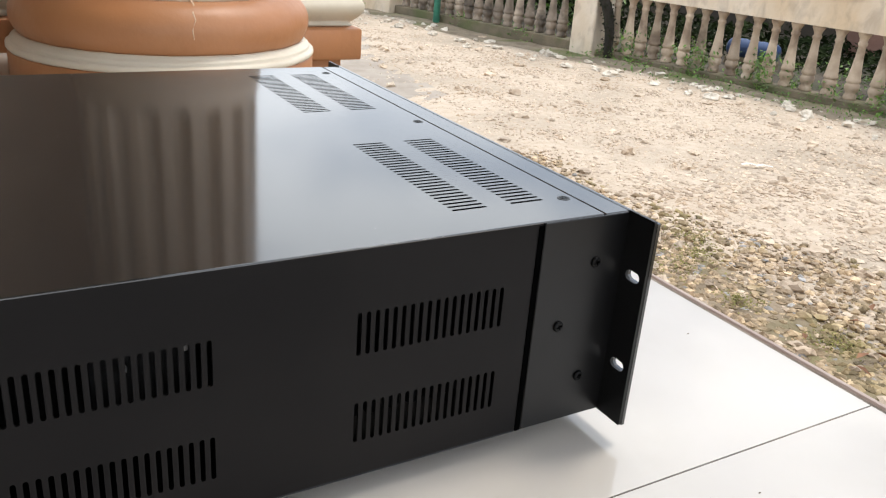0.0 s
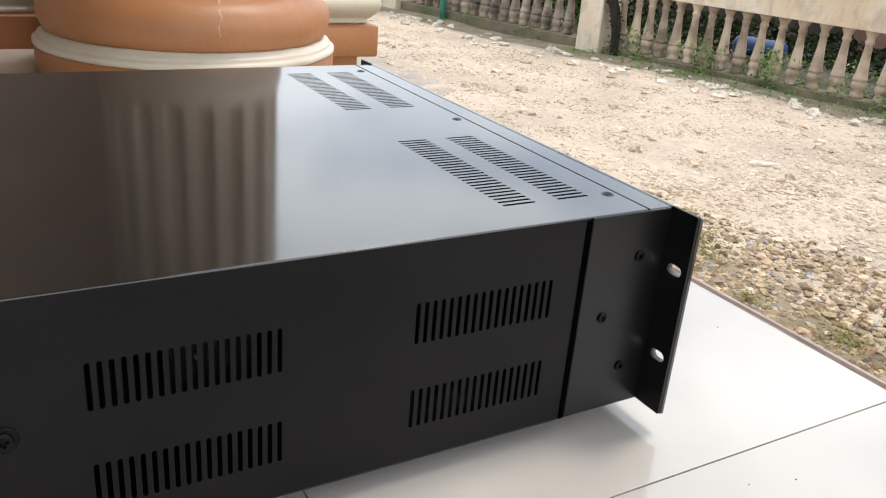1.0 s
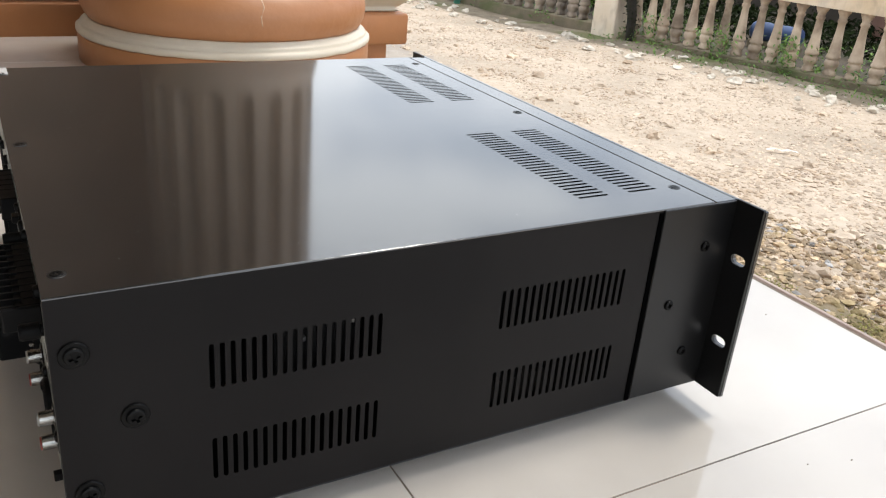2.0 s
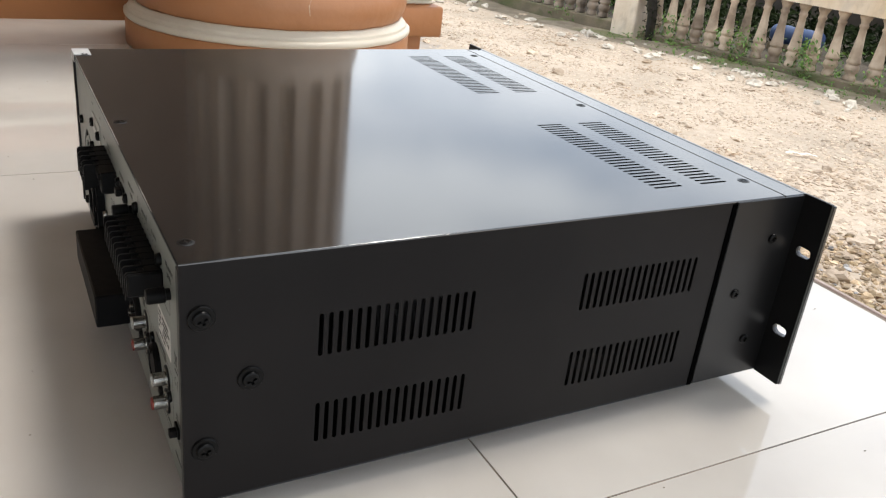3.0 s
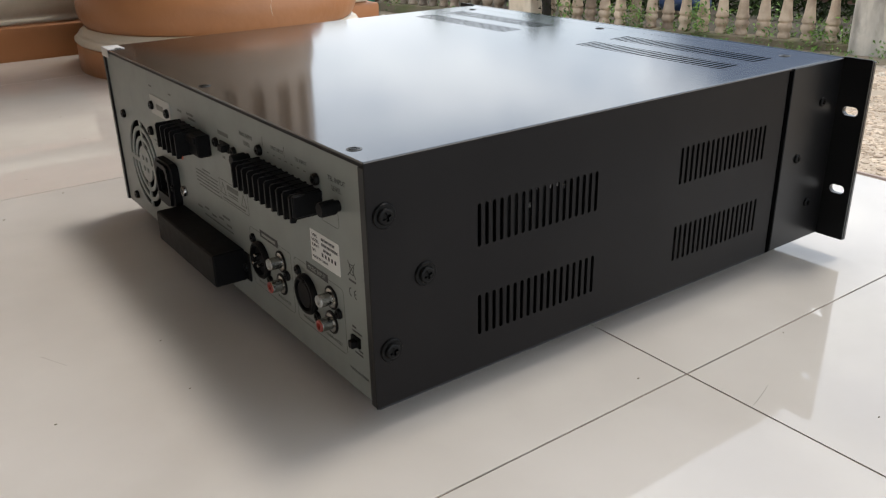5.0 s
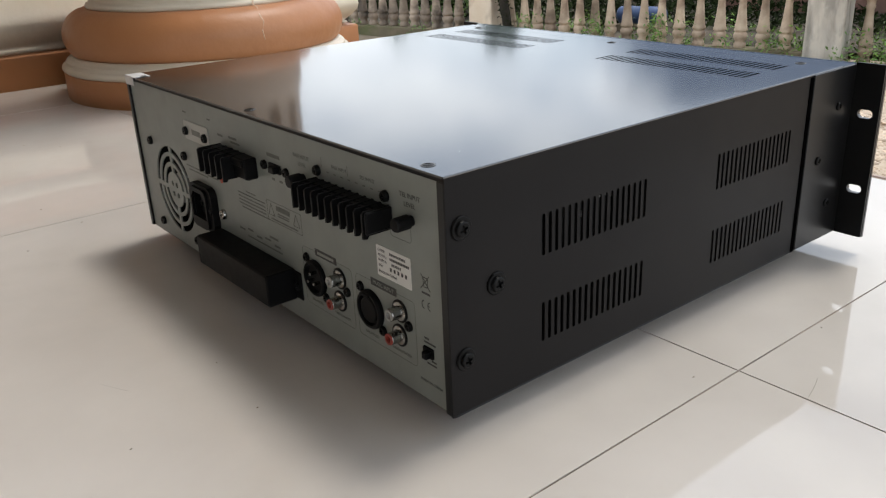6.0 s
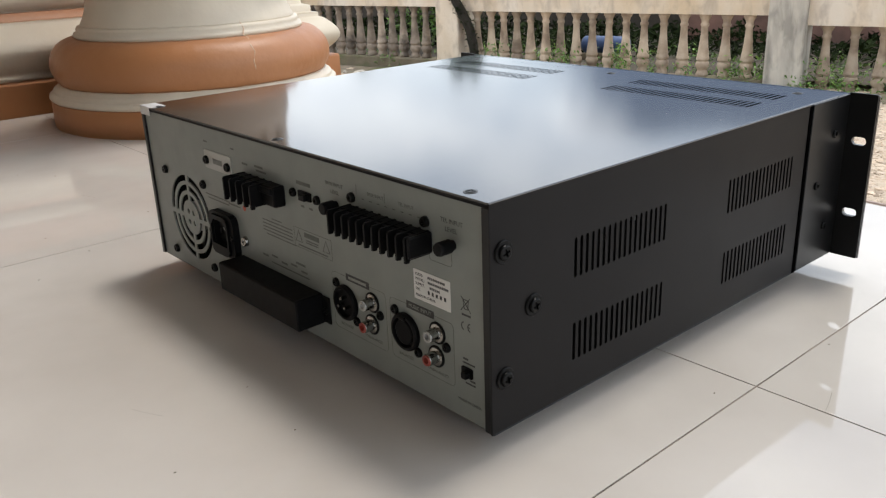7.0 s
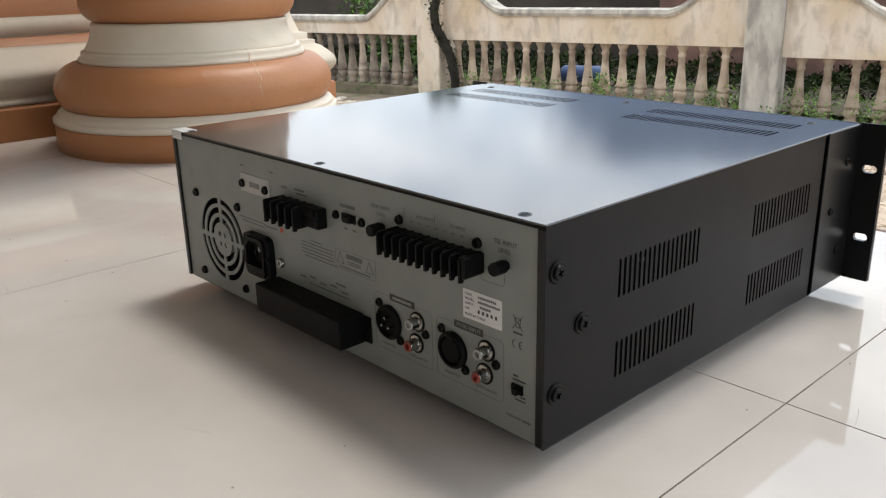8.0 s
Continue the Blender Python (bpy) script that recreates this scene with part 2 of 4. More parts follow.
# local frames: xy lies in the face, z points out of it
ON_REAR = Matrix(((0, 0, -1, 0), (-1, 0, 0, 0), (0, 1, 0, 0), (0, 0, 0, 1)))   # local x = -y, local y = z, out = -x
ON_SIDE = Matrix(((1, 0, 0, 0), (0, 0, -1, 0), (0, 1, 0, 0), (0, 0, 0, 1)))    # local x = x, local y = z, out = -y
REAR_X = 0.0015


def on_rear(y, z, out=0.0):
    return Matrix.Translation((REAR_X - out, y, z)) @ ON_REAR


def on_side(x, z, out=0.0):
    return Matrix.Translation((x, -out, z)) @ ON_SIDE


def on_top(x, y, z):
    return Matrix.Translation((x, y, z))


def words(text, m, size, material, parent, align="CENTER", name="lettering"):
    cu = bpy.data.curves.new("text", "FONT")
    cu.body, cu.size, cu.align_x, cu.align_y, cu.extrude = text, size, align, "CENTER", 0.00005
    cu.resolution_u = 2
    tmp = new("tmp", cu)
    dg = bpy.context.evaluated_depsgraph_get()
    me = bpy.data.meshes.new_from_object(tmp.evaluated_get(dg))
    bpy.data.objects.remove(tmp)
    me.transform(m)
    me.materials.clear()
    me.materials.append(material)
    return part(name, me, material, parent)


FAINT = mat("faint_print", (0.105, 0.110, 0.098), (0.13, 0.137, 0.122), 300, 0.6)


def bars(rows, m, material, parent, name="print"):
    """Plain bars (x, y, width, height) for print that is too small to read."""
    bm = bmesh.new()
    for x, y, w, h in rows:
        plate(rect(x - w / 2, x + w / 2, y - h / 2, y + h / 2), [], 0.0001, m, bm)
    return tagged(part(name, bm, material, parent), kind="stuff")


def frame_line(x0, x1, y0, y1, w, r, m, material, parent, name="outline"):
    return part(name, plate(rect(x0, x1, y0, y1, r), [rect(x0 + w, x1 - w, y0 + w, y1 - w, max(r - w, 0.0002))], 0.0001, m), material, parent)


CROSS = [(0.3, 1), (0.3, 0.3), (1, 0.3), (1, -0.3), (0.3, -0.3), (0.3, -1), (-0.3, -1), (-0.3, -0.3), (-1, -0.3), (-1, 0.3), (-0.3, 0.3), (-0.3, 1)]


def screw(m, r, high, parent, material=None, washer=0.0, name="screw", turn=20):
    material = material or BLACKSCREW
    m = m @ Matrix.Rotation(radians(turn), 4, "Z")
    bm = bmesh.new()
    base = 0.0
    if washer:
        lathe([(washer, 0), (washer, 0.0006), (washer * 0.93, 0.0012), (r * 1.02, 0.0012)], m, 24, bm)
        base = 0.0012
    lathe([(r, base), (r, base + high * 0.4), (r * 0.92, base + high * 0.8), (r * 0.78, base + high)], m, 20, bm, close=False)
    lathe([(r * 0.77, base + high * 0.1), (r * 0.77, base + high * 0.2)], m, 16, bm)
    k = r * 0.55
    plate(circle(0, 0, r * 0.785, 20), [[(x * k, y * k) for x, y in CROSS]], high * 0.7, m @ Matrix.Translation((0, 0, base + high * 0.29)), bm)
    return part(name, bm, material, parent)


# ---- floor, porch and house ----
EDGE = 0.613
floor = solid("floor", box(-4.2, EDGE - 0.0085, -4.2, 1.36, -0.12, -0.0007), GROUT, "porch floor of polished cream porcelain tiles", "floor")
TX = [0.173 + 0.6 * k for k in range(-7, 1)] + [EDGE - 0.012]
TY = [-0.062 + 0.6 * k for k in range(-6, 3)]
TY[-1] = min(TY[-1], 1.138)
TY.append(1.36)
tile_cache = {}
for x0, x1 in zip(TX, TX[1:]):
    for y0, y1 in zip(TY, TY[1:]):
        key = (round(x1 - x0, 3), round(y1 - y0, 3))
        if key not in tile_cache:
            tile_cache[key] = mesh_of(box(0.0006, key[0] - 0.0006, 0.0006, key[1] - 0.0006, -0.0035, 0, 0.0001), TILE)
        o = new("tile", tile_cache[key])
        o.parent, o.location = floor, (x0, y0, 0)
bm = box(EDGE - 0.0085, EDGE, -4.2, 1.33, -0.05, 0.0003, 0.0025)
solid("trim_porch", bm, NOSING, "narrow pinkish beige nosing along the porch edge", "trim")
solid("wall_porch", box(EDGE - 0.25, EDGE - 0.015, -4.2, 1.33, -0.95, -0.12), CONC, "rendered wall below the porch edge", "wall")


def moulding(x0, x1, y_face, z_off, name, label, parts):
    """A moulded wall foot along x with a return at x1; parts: (name, material, [(out, z)...])."""
    t = thing(name, ((x0 + x1) / 2, y_face, 0), label, "wall", kind="structure")
    for pname, material, prof in parts:
        bm = bmesh.new()
        rows = []
        for o, z in prof:
            rows.append([bm.verts.new((x0, y_face - o, z + z_off)), bm.verts.new((x1 + o, y_face - o, z + z_off)), bm.verts.new((x1 + o, y_face + 1.2, z + z_off))])
        for a, b in zip(rows, rows[1:]):
            for k in range(2):
                bm.faces.new((a[k], a[k + 1], b[k + 1], b[k]))
        part(pname, bm, material, t, smooth=len(prof) > 3)
    return t


def arc(o0, z0, z1, bulge, n=10):
    return [(o0 + bulge * math.sin(math.pi * k / n), z0 + (z1 - z0) * k / n) for k in range(n + 1)]


FOOT = [("base_band", ORANGE, [(0.075, 0), (0.075, 0.056), (0.073, 0.059), (0.05, 0.060)]),
        ("cream_roll", CREAM, [(0.05, 0.060), (0.054, 0.064)] + arc(0.047, 0.066, 0.156, 0.024) + [(0.044, 0.159), (0.044, 0.163)]),
        ("thin_band", ORANGE, [(0.044, 0.163), (0.036, 0.165), (0.034, 0.177), (0.022, 0.178)]),
        ("cream_band", CREAM, [(0.022, 0.178), (0.020, 0.182), (0.026, 0.185), (0.026, 0.210), (0.020, 0.213)]),
        ("upper_band", ORANGE, [(0.020, 0.213), (0.020, 0.262), (0.016, 0.266), (0.0, 0.267)])]
moulding(-4.2, 0.50, 1.425, 0.0, "wall_north", "house wall with cream and terracotta moulded foot", FOOT)
solid("wall_north_upper", box(-4.2, 0.40, 1.425, 1.60, 0.20, 2.95), WALLP, "dark brown house wall above the moulded foot", "wall")
PIER = [("base_band", ORANGE, [(0.052, -0.034), (0.066, -0.033), (0.068, -0.028), (0.068, 0.030), (0.066, 0.034), (0.045, 0.036)]),
        ("cream_roll", CREAM, [(0.045, 0.036), (0.052, 0.040)] + arc(0.046, 0.044, 0.118, 0.026) + [(0.038, 0.121), (0.038, 0.130)]),
        ("fillet", CREAM, [(0.038, 0.130), (0.026, 0.132), (0.026, 0.146), (0.012, 0.150), (0.0, 0.19), (0.0, 0.30)])]
moulding(0.58, 0.795, 1.452, 0.0, "wall_pier", "end pier of the house wall with cream roll and terracotta base", PIER)
solid("wall_pier_foot", box(0.60, 0.83, 1.42, 2.6, -0.95, -0.034), ORANGE, "set back terracotta painted foot under the pier", "wall")
solid("wall_pier_cap", box(0.41, 0.81, 1.435, 2.6, 0.262, 0.31, 0.006), CREAM, "cream cap on the low pier", "wall")
# added out of view; its paint sets the bounce light on the rear panel
solid("wall_west", box(-4.4, -4.2, -4.4, 1.60, -0.9, 2.95), WESTP, "unseen plain beige wall added to close the porch", "wall")
solid("ceiling", box(-4.4, 0.66, -4.2, 2.7, 2.95, 3.1), CEILP, "flat painted porch ceiling slab", "ceiling")

# ---- column ----
CX, CY = 0.391, 1.146
COL = Matrix.Translation((CX, CY, 0))


def hand_run(bm, amount=0.0011):
    """Small waviness of mouldings run by hand."""
    for v in bm.verts:
        a = math.atan2(v.co.y - CY, v.co.x - CX)
        n = noise.noise(Vector((math.cos(a) * 5, math.sin(a) * 5, v.co.z * 30)))
        f = noise.noise(Vector((math.cos(a) * 16, math.sin(a) * 16, v.co.z * 70 + 5)))
        out = Vector((math.cos(a), math.sin(a), 0.0))
        v.co += out * (n * amount + f * amount * 0.45) + Vector((0, 0, 0.0009 * noise.noise(Vector((math.cos(a) * 9, math.sin(a) * 9, 3)))))
    return bm


column = thing("column", (CX, CY, 0), "round fluted column on a terracotta and cream moulded base", "column")
part("plinth", hand_run(lathe([(0.2450, 0), (0.2450, 0.041), (0.2435, 0.043), (0.235, 0.043)], COL, 144)), ORANGE, column, "terracotta painted round plinth", True)
part("lower_fillet", hand_run(lathe([(0.235, 0.043), (0.2440, 0.0435), (0.2470, 0.047), (0.2465, 0.052), (0.2425, 0.0545), (0.2390, 0.0550), (0.2400, 0.058), (0.2380, 0.0615), (0.2335, 0.0625), (0.2325, 0.0655), (0.2285, 0.0685), (0.22, 0.0685)], COL, 144)), CREAM, column, "stepped cream fillet", True)
tor = [(0.2380 - 0.0110 * ((0.098 - z) / 0.029) ** 2, z) for z in (0.0685, 0.072, 0.078, 0.085, 0.092)] + [(0.194 + 0.044 * math.cos(radians(a)), 0.098 + 0.044 * math.sin(radians(a))) for a in range(0, 91, 9)]
part("torus", hand_run(lathe(tor, COL, 144)), ORANGE, column, "fat terracotta roll with a hairline crack", True)
part("upper_fillet", hand_run(lathe([(0.191, 0.1410), (0.1935, 0.144), (0.1920, 0.149), (0.1865, 0.1505), (0.1875, 0.155), (0.1855, 0.1595), (0.1800, 0.161)], COL, 144)), CREAM, column, "", True)
sc = [(0.1800, 0.161)] + [(0.1655 + 0.0145 * (1 - math.sin(math.pi / 2 * k / 8)), 0.162 + 0.043 * k / 8) for k in range(9)] + [(0.163, 0.2055)]
part("scotia", hand_run(lathe(sc, COL, 144)), CREAM, column, "hollow cream neck moulding", True)
t2 = [(0.163, 0.206)] + [(0.155 + 0.026 * math.cos(radians(a)), 0.236 + 0.029 * math.sin(radians(a))) for a in range(-84, 85, 12)] + [(0.152, 0.266)]
part("upper_torus", hand_run(lathe(t2, COL, 144)), ORANGE, column, "", True)
bm = bmesh.new()
rings = []
for z, s in ((0.266, 1.05), (0.300, 1.05), (0.315, 1.02), (0.328, 1.0), (0.340, 1.0), (2.6, 0.9), (2.95, 0.9)):
    ring = []
    for k in range(160):
        a = 2 * math.pi * k / 160
        flute = 0.020 * max(0.0, math.sin(a * 18)) ** 0.6 if 0.335 < z < 2.7 else 0.0
        r = 0.148 * s - flute
        ring.append(bm.verts.new((CX + r * math.cos(a), CY + r * math.sin(a), z)))
    rings.append(ring)
for a, b in zip(rings, rings[1:]):
    for k in range(160):
        bm.faces.new((a[k], a[(k + 1) % 160], b[(k + 1) % 160], b[k]))
part("shaft", bm, SHAFT, column, "fluted brownish column shaft")
# hairline repair seam over the mouldings
crack = bmesh.new()
CR = [(0.2382, 0.094), (0.2370, 0.107), (0.2320, 0.121), (0.2240, 0.130), (0.2080, 0.1395), (0.1945, 0.1445), (0.1885, 0.154), (0.1795, 0.164)]
pts = []
for i, (r, z) in enumerate(CR):
    a = radians(-93 - (0.9 if i % 2 else 0) + i * 0.5)
    pts.append(Vector((CX + (r + 0.0006) * math.cos(a), CY + (r + 0.0006) * math.sin(a), z)))
widths = [0.0006, 0.0011, 0.0008, 0.0013, 0.0017, 0.0016, 0.0010, 0.0005]
edges = []
for i, p in enumerate(pts):
    d = pts[min(i + 1, len(pts) - 1)] - pts[max(i - 1, 0)]
    side = d.cross(Vector((p.x - CX, p.y - CY, 0))).normalized() * widths[i]
    lift = Vector((p.x - CX, p.y - CY, 0)).normalized() * 0.0006
    edges.append([crack.verts.new(p - side), crack.verts.new(p + lift), crack.verts.new(p + side)])
for a, b in zip(edges, edges[1:]):
    for k in range(2):
        crack.faces.new((a[k], b[k], b[k + 1], a[k + 1]))
part("repair_seam", crack, mat("filler", (0.60, 0.42, 0.28), None, 30, 0.6), column, "pale filler seam over the mouldings")

# ---- amplifier ----
D, W, Z0, Z1 = 0.381, 0.430, 0.0128, 0.148
amp = thing("rack_amplifier", (0.2, 0.215, 0), "black steel rack amplifier with grey-green rear panel on the tiles", "amplifier")


def slot_row(x0, x1, y0, y1, n, w, along="y"):
    out = []
    for k in range(n):
        if along == "y":
            c = x0 + (x1 - x0) * k / (n - 1)
            out.append(rect(c - w / 2, c + w / 2, y0, y1, w * 0.49, 2))
        else:
            c = y0 + (y1 - y0) * k / (n - 1)
            out.append(rect(x0, x1, c - w / 2, c + w / 2, w * 0.49, 2))
    return out


side_holes = []
for x0, x1 in ((0.0680, 0.1545), (0.2300, 0.3155)):
    for z0, z1 in ((0.088, 0.1125), (0.035, 0.0595)):
        side_holes += slot_row(x0, x1, z0, z1, 18, 0.0025)
top_holes = []
for x0, x1 in ((0.2985, 0.3215), (0.3375, 0.3605)):
    for y0, y1 in ((0.032, 0.167), (0.261, 0.396)):
        top_holes += slot_row(x0, x1, y0, y1, 27, 0.0024, "x")
RAD, TH = 0.0009, 0.0012
# top sheet with its rounded edges
bm = plate(rect(0, D, RAD, W - RAD), top_holes, TH, on_top(0, 0, Z1 - TH))
for y, s in ((RAD, -1), (W - RAD, 1)):
    prev = None
    for k in range(6):
        a = radians(90 * k / 5)
        cur = [bm.verts.new((x, y + s * RAD * math.sin(a), Z1 - RAD + RAD * math.cos(a))) for x in (0, D)]
        if prev:
            bm.faces.new((prev[0], prev[1], cur[1], cur[0]))
        prev = cur
cover = part("top_cover", bm, COVER, amp, "glossy black steel top with vent slots")
for name, m in (("side_panel", on_side(0, 0, -TH)), ("side_panel", Matrix.Translation((0, W - TH, 0)) @ ON_SIDE @ Matrix.Translation((0, 0, -TH)))):
    part(name, plate(rect(0, D, Z0, Z1 - RAD), side_holes, TH, m), SIDE, amp, "satin black side with four vent rows")
part("bottom_plate", box(0.002, 0.3985, 0.0015, W - 0.0015, Z0, Z0 + 0.001), INSIDE, amp)
part("front_wall", box(0.3765, 0.3780, 0.002, W - 0.002, Z0 + 0.001, Z1 - 0.0075), INSIDE, amp)
for y0, y1 in ((-0.0004, 0.0011), (W - 0.0011, W + 0.0004)):
    part("bottom_lip", box(0.001, 0.3355, y0, y1, Z0 - 0.0004, Z0 + 0.0006, 0.0003), EAR, amp)
# joggled lips at the rear edges of the cover
for y0, y1 in ((0.0003, 0.0058), (W - 0.0050, W - 0.0003)):
    part("lip", box(-0.0003, 0.0020, y0, y1, Z0 + 0.0005, Z1 - 0.003, 0.0004), EAR, amp)
part("lip", box(0.0002, 0.0020, 0.0013, W - 0.0013, Z1 - 0.0035, Z1 - 0.0013, 0.0004), SIDE, amp)
# front strip, front panel and brackets
part("front_strip", box(D + 0.0018, 0.4003, 0.0005, W - 0.0005, Z1 - 0.006, Z1 - 0.0004, 0.0006), COVER, amp, "narrow black strip between cover and front")
part("gap_backing", box(D - 0.001, D + 0.003, 0.002, W - 0.002, Z1 - 0.007, Z1 - 0.005), INSIDE, amp)
ear_slots = [rect(y - 0.0058, y + 0.0058, z - 0.0033, z + 0.0033, 0.0032, 5) for y in (-0.0125, W + 0.0125) for z in (0.052, 0.111)]
EAR_M = Matrix(((0, 0, 1, 0), (1, 0, 0, 0), (0, 1, 0, 0), (0, 0, 0, 1)))    # local x = y, local y = z, out = +x
bm = plate(rect(-0.0232, W + 0.0232, 0.0135, 0.1477, 0.0006), ear_slots, 0.0022, Matrix.Translation((0.4006, 0, 0)) @ EAR_M)
part("front_panel", bm, COVER, amp, "thick black front panel with rack slots")
for s in (0, 1):
    yy = (lambda v: v) if s == 0 else (lambda v: W - v)
    br = part("rack_bracket", box(0.3390, 0.3998, min(yy(-0.0016), yy(-0.0002)), max(yy(-0.0016), yy(-0.0002)), Z0 + 0.0011, Z1 - 0.0005, 0.0004), EAR, amp, "black steel rack bracket")
    sl = [rect(yy(-0.0125) - 0.0058, yy(-0.0125) + 0.0058, z - 0.0033, z + 0.0033, 0.0032, 5) for z in (0.052, 0.111)]
    a, b = sorted((yy(-0.0229), yy(-0.0010)))
    ear = plate(rect(a, b, 0.0138, 0.1488, 0.001), sl, 0.0020, Matrix.Translation((0.3985, 0, 0)) @ EAR_M)
    part("rack_ear", ear, EAR, amp)
    for x, z in ((0.3785, 0.119), (0.357, 0.081), (0.378, 0.043)):
        m = on_side(x, z, 0.0016) if s == 0 else Matrix.Translation((x, W + 0.0016, z)) @ Matrix.Rotation(radians(180), 4, "Z") @ ON_SIDE
        screw(m, 0.0034, 0.0016, amp)
# flat near-black strip: the shade of the bracket seam as colour, without a recess
part("bracket_edge", box(0.3358, 0.3389, -0.0006, 0.0003, Z0, Z1 - 0.002), SEAMSHADE, amp)
for x, z in ((0.0095, 0.1195), (0.0325, 0.0825), (0.0100, 0.0455)):
    screw(on_side(x, z), 0.0044, 0.0017, amp, washer=0.0066)
    screw(Matrix.Translation((x, W, z)) @ Matrix.Rotation(radians(180), 4, "Z") @ ON_SIDE, 0.0046, 0.0026, amp, washer=0.0068)
for x, y in ((0.008, 0.022), (0.0075, 0.215), (0.0075, 0.408), (0.3745, 0.030), (0.3745, 0.215), (0.3745, 0.400)):
    part("screw_seat", lathe([(0.0040, 0), (0.0039, 0.00025), (0.0032, 0.0003)], on_top(x, y, Z1), 20), DARKMETAL, amp)
    screw(on_top(x, y, Z1 + 0.0002), 0.0030, 0.0004, amp)
for x in (0.045, 0.335):
    for y in (0.045, W - 0.045):
        part("foot", lathe([(0.011, 0), (0.012, 0.002), (0.013, Z0 - 0.001), (0.013, Z0 + 0.0005)], on_top(x, y, 0), 24), PLASTIC, amp, "round black rubber foot")
# things behind the vents
part("chassis_wall", box(0.05, 0.375, 0.085, 0.087, Z0 + 0.001, Z1 - 0.02), INSIDE, amp)
part("heat_sink", box(0.105, 0.150, 0.022, 0.026, 0.05, 0.105), INSIDE, amp)
for x, z in ((0.118, 0.093), (0.122, 0.103), (0.133, 0.1015), (0.139, 0.1015), (0.146, 0.099)):
    part("clip", box(x, x + 0.003, 0.018, 0.021, z, z + 0.003, 0.0004), ALU, amp)
for k in range(6):
    part("capacitor", lathe([(0.005, 0), (0.005, 0.022), (0.0044, 0.023)], on_top(0.24 + 0.013 * k, 0.030, Z0 + 0.02), 12), PLASTIC, amp)

# rear panel with the fan grille cut through it
FY, FZ = 0.3600, 0.0610


def ring_slots(r0, r1, gaps, gap, n=9, turn=0.0):
    out = []
    for g in range(gaps):
        g0 = 2 * math.pi * g / gaps + turn
        a0, a1 = g0 + gap / r1 / 2, g0 + 2 * math.pi / gaps - gap / r1 / 2
        outer = [(-FY + r1 * math.cos(a0 + (a1 - a0) * k / n), FZ + r1 * math.sin(a0 + (a1 - a0) * k / n)) for k in range(n + 1)]
        inner = [(-FY + r0 * math.cos(a1 + (a0 - a1) * k / n), FZ + r0 * math.sin(a1 + (a0 - a1) * k / n)) for k in range(n + 1)]
        out.append(outer + inner)
    return out


grille = ring_slots(0.0315, 0.0365, 4, 0.0042) + ring_slots(0.0232, 0.0282, 4, 0.0042) + ring_slots(0.0150, 0.0198, 4, 0.0042) + [circle(-FY + dx * 0.0045, FZ + dz * 0.0045, 0.0023, 12) for dx in (-1, 1) for dz in (-1, 1)]
TURN_REAR = Matrix.Translation((REAR_X + 0.0012, 0, 0)) @ ON_REAR
rear = part("rear_panel", plate(rect(-(W - 0.0050), -0.0058, Z0 + 0.0008, Z1 - 0.0030), grille, 0.0012, TURN_REAR), REAR, amp, "grey-green painted rear panel with printed lettering")
fan = part("fan", lathe([(0.0385, -0.012), (0.0385, -0.0016), (0.037, -0.0016), (0.037, -0.012)], on_rear(FY, FZ), 40, close=False), INSIDE, amp, "cooling fan behind the grille")
part("fan_hub", lathe([(0.013, -0.012), (0.013, -0.006), (0.011, -0.0055)], on_rear(FY, FZ), 24), ALU, fan, "pale fan hub")
for k in range(7):
    bl = box(0.012, 0.034, -0.008, 0.008, -0.0102, -0.0092)
    bmesh.ops.transform(bl, matrix=on_rear(FY, FZ) @ Matrix.Rotation(2 * math.pi * k / 7, 4, "Z") @ Matrix.Rotation(0.3, 4, "X"), verts=bl.verts)
    part("fan_blade", bl, INSIDE, fan)
part("fan_back", lathe([(0.040, -0.030), (0.040, -0.028)], on_rear(FY, FZ), 24), INSIDE, fan)
for y, z in ((0.398, 0.0965), (0.3275, 0.0960), (0.398, 0.0245), (0.3265, 0.0250)):
    screw(on_rear(y, z), 0.0036, 0.0028, amp)

# serial plate
sp = part("serial_plate", plate(rect(-0.3185, -0.2760, 0.1120, 0.1265, 0.001), [], 0.0006, on_rear(0, 0)), mat("plate_grey", (0.46, 0.46, 0.43), (0.42, 0.42, 0.39), 90, 0.4), amp, "pale grey serial plate")
bars([(-0.2975, 0.1190, 0.0150, 0.0042)], on_rear(0, 0, 0.0006), mat("stamp_grey", (0.22, 0.22, 0.2), None, 200, 0.6), sp)
for y, z in ((0.3150, 0.1185), (0.2812, 0.1180)):
    screw(on_rear(y, z, 0.0006), 0.0034, 0.0024, amp)


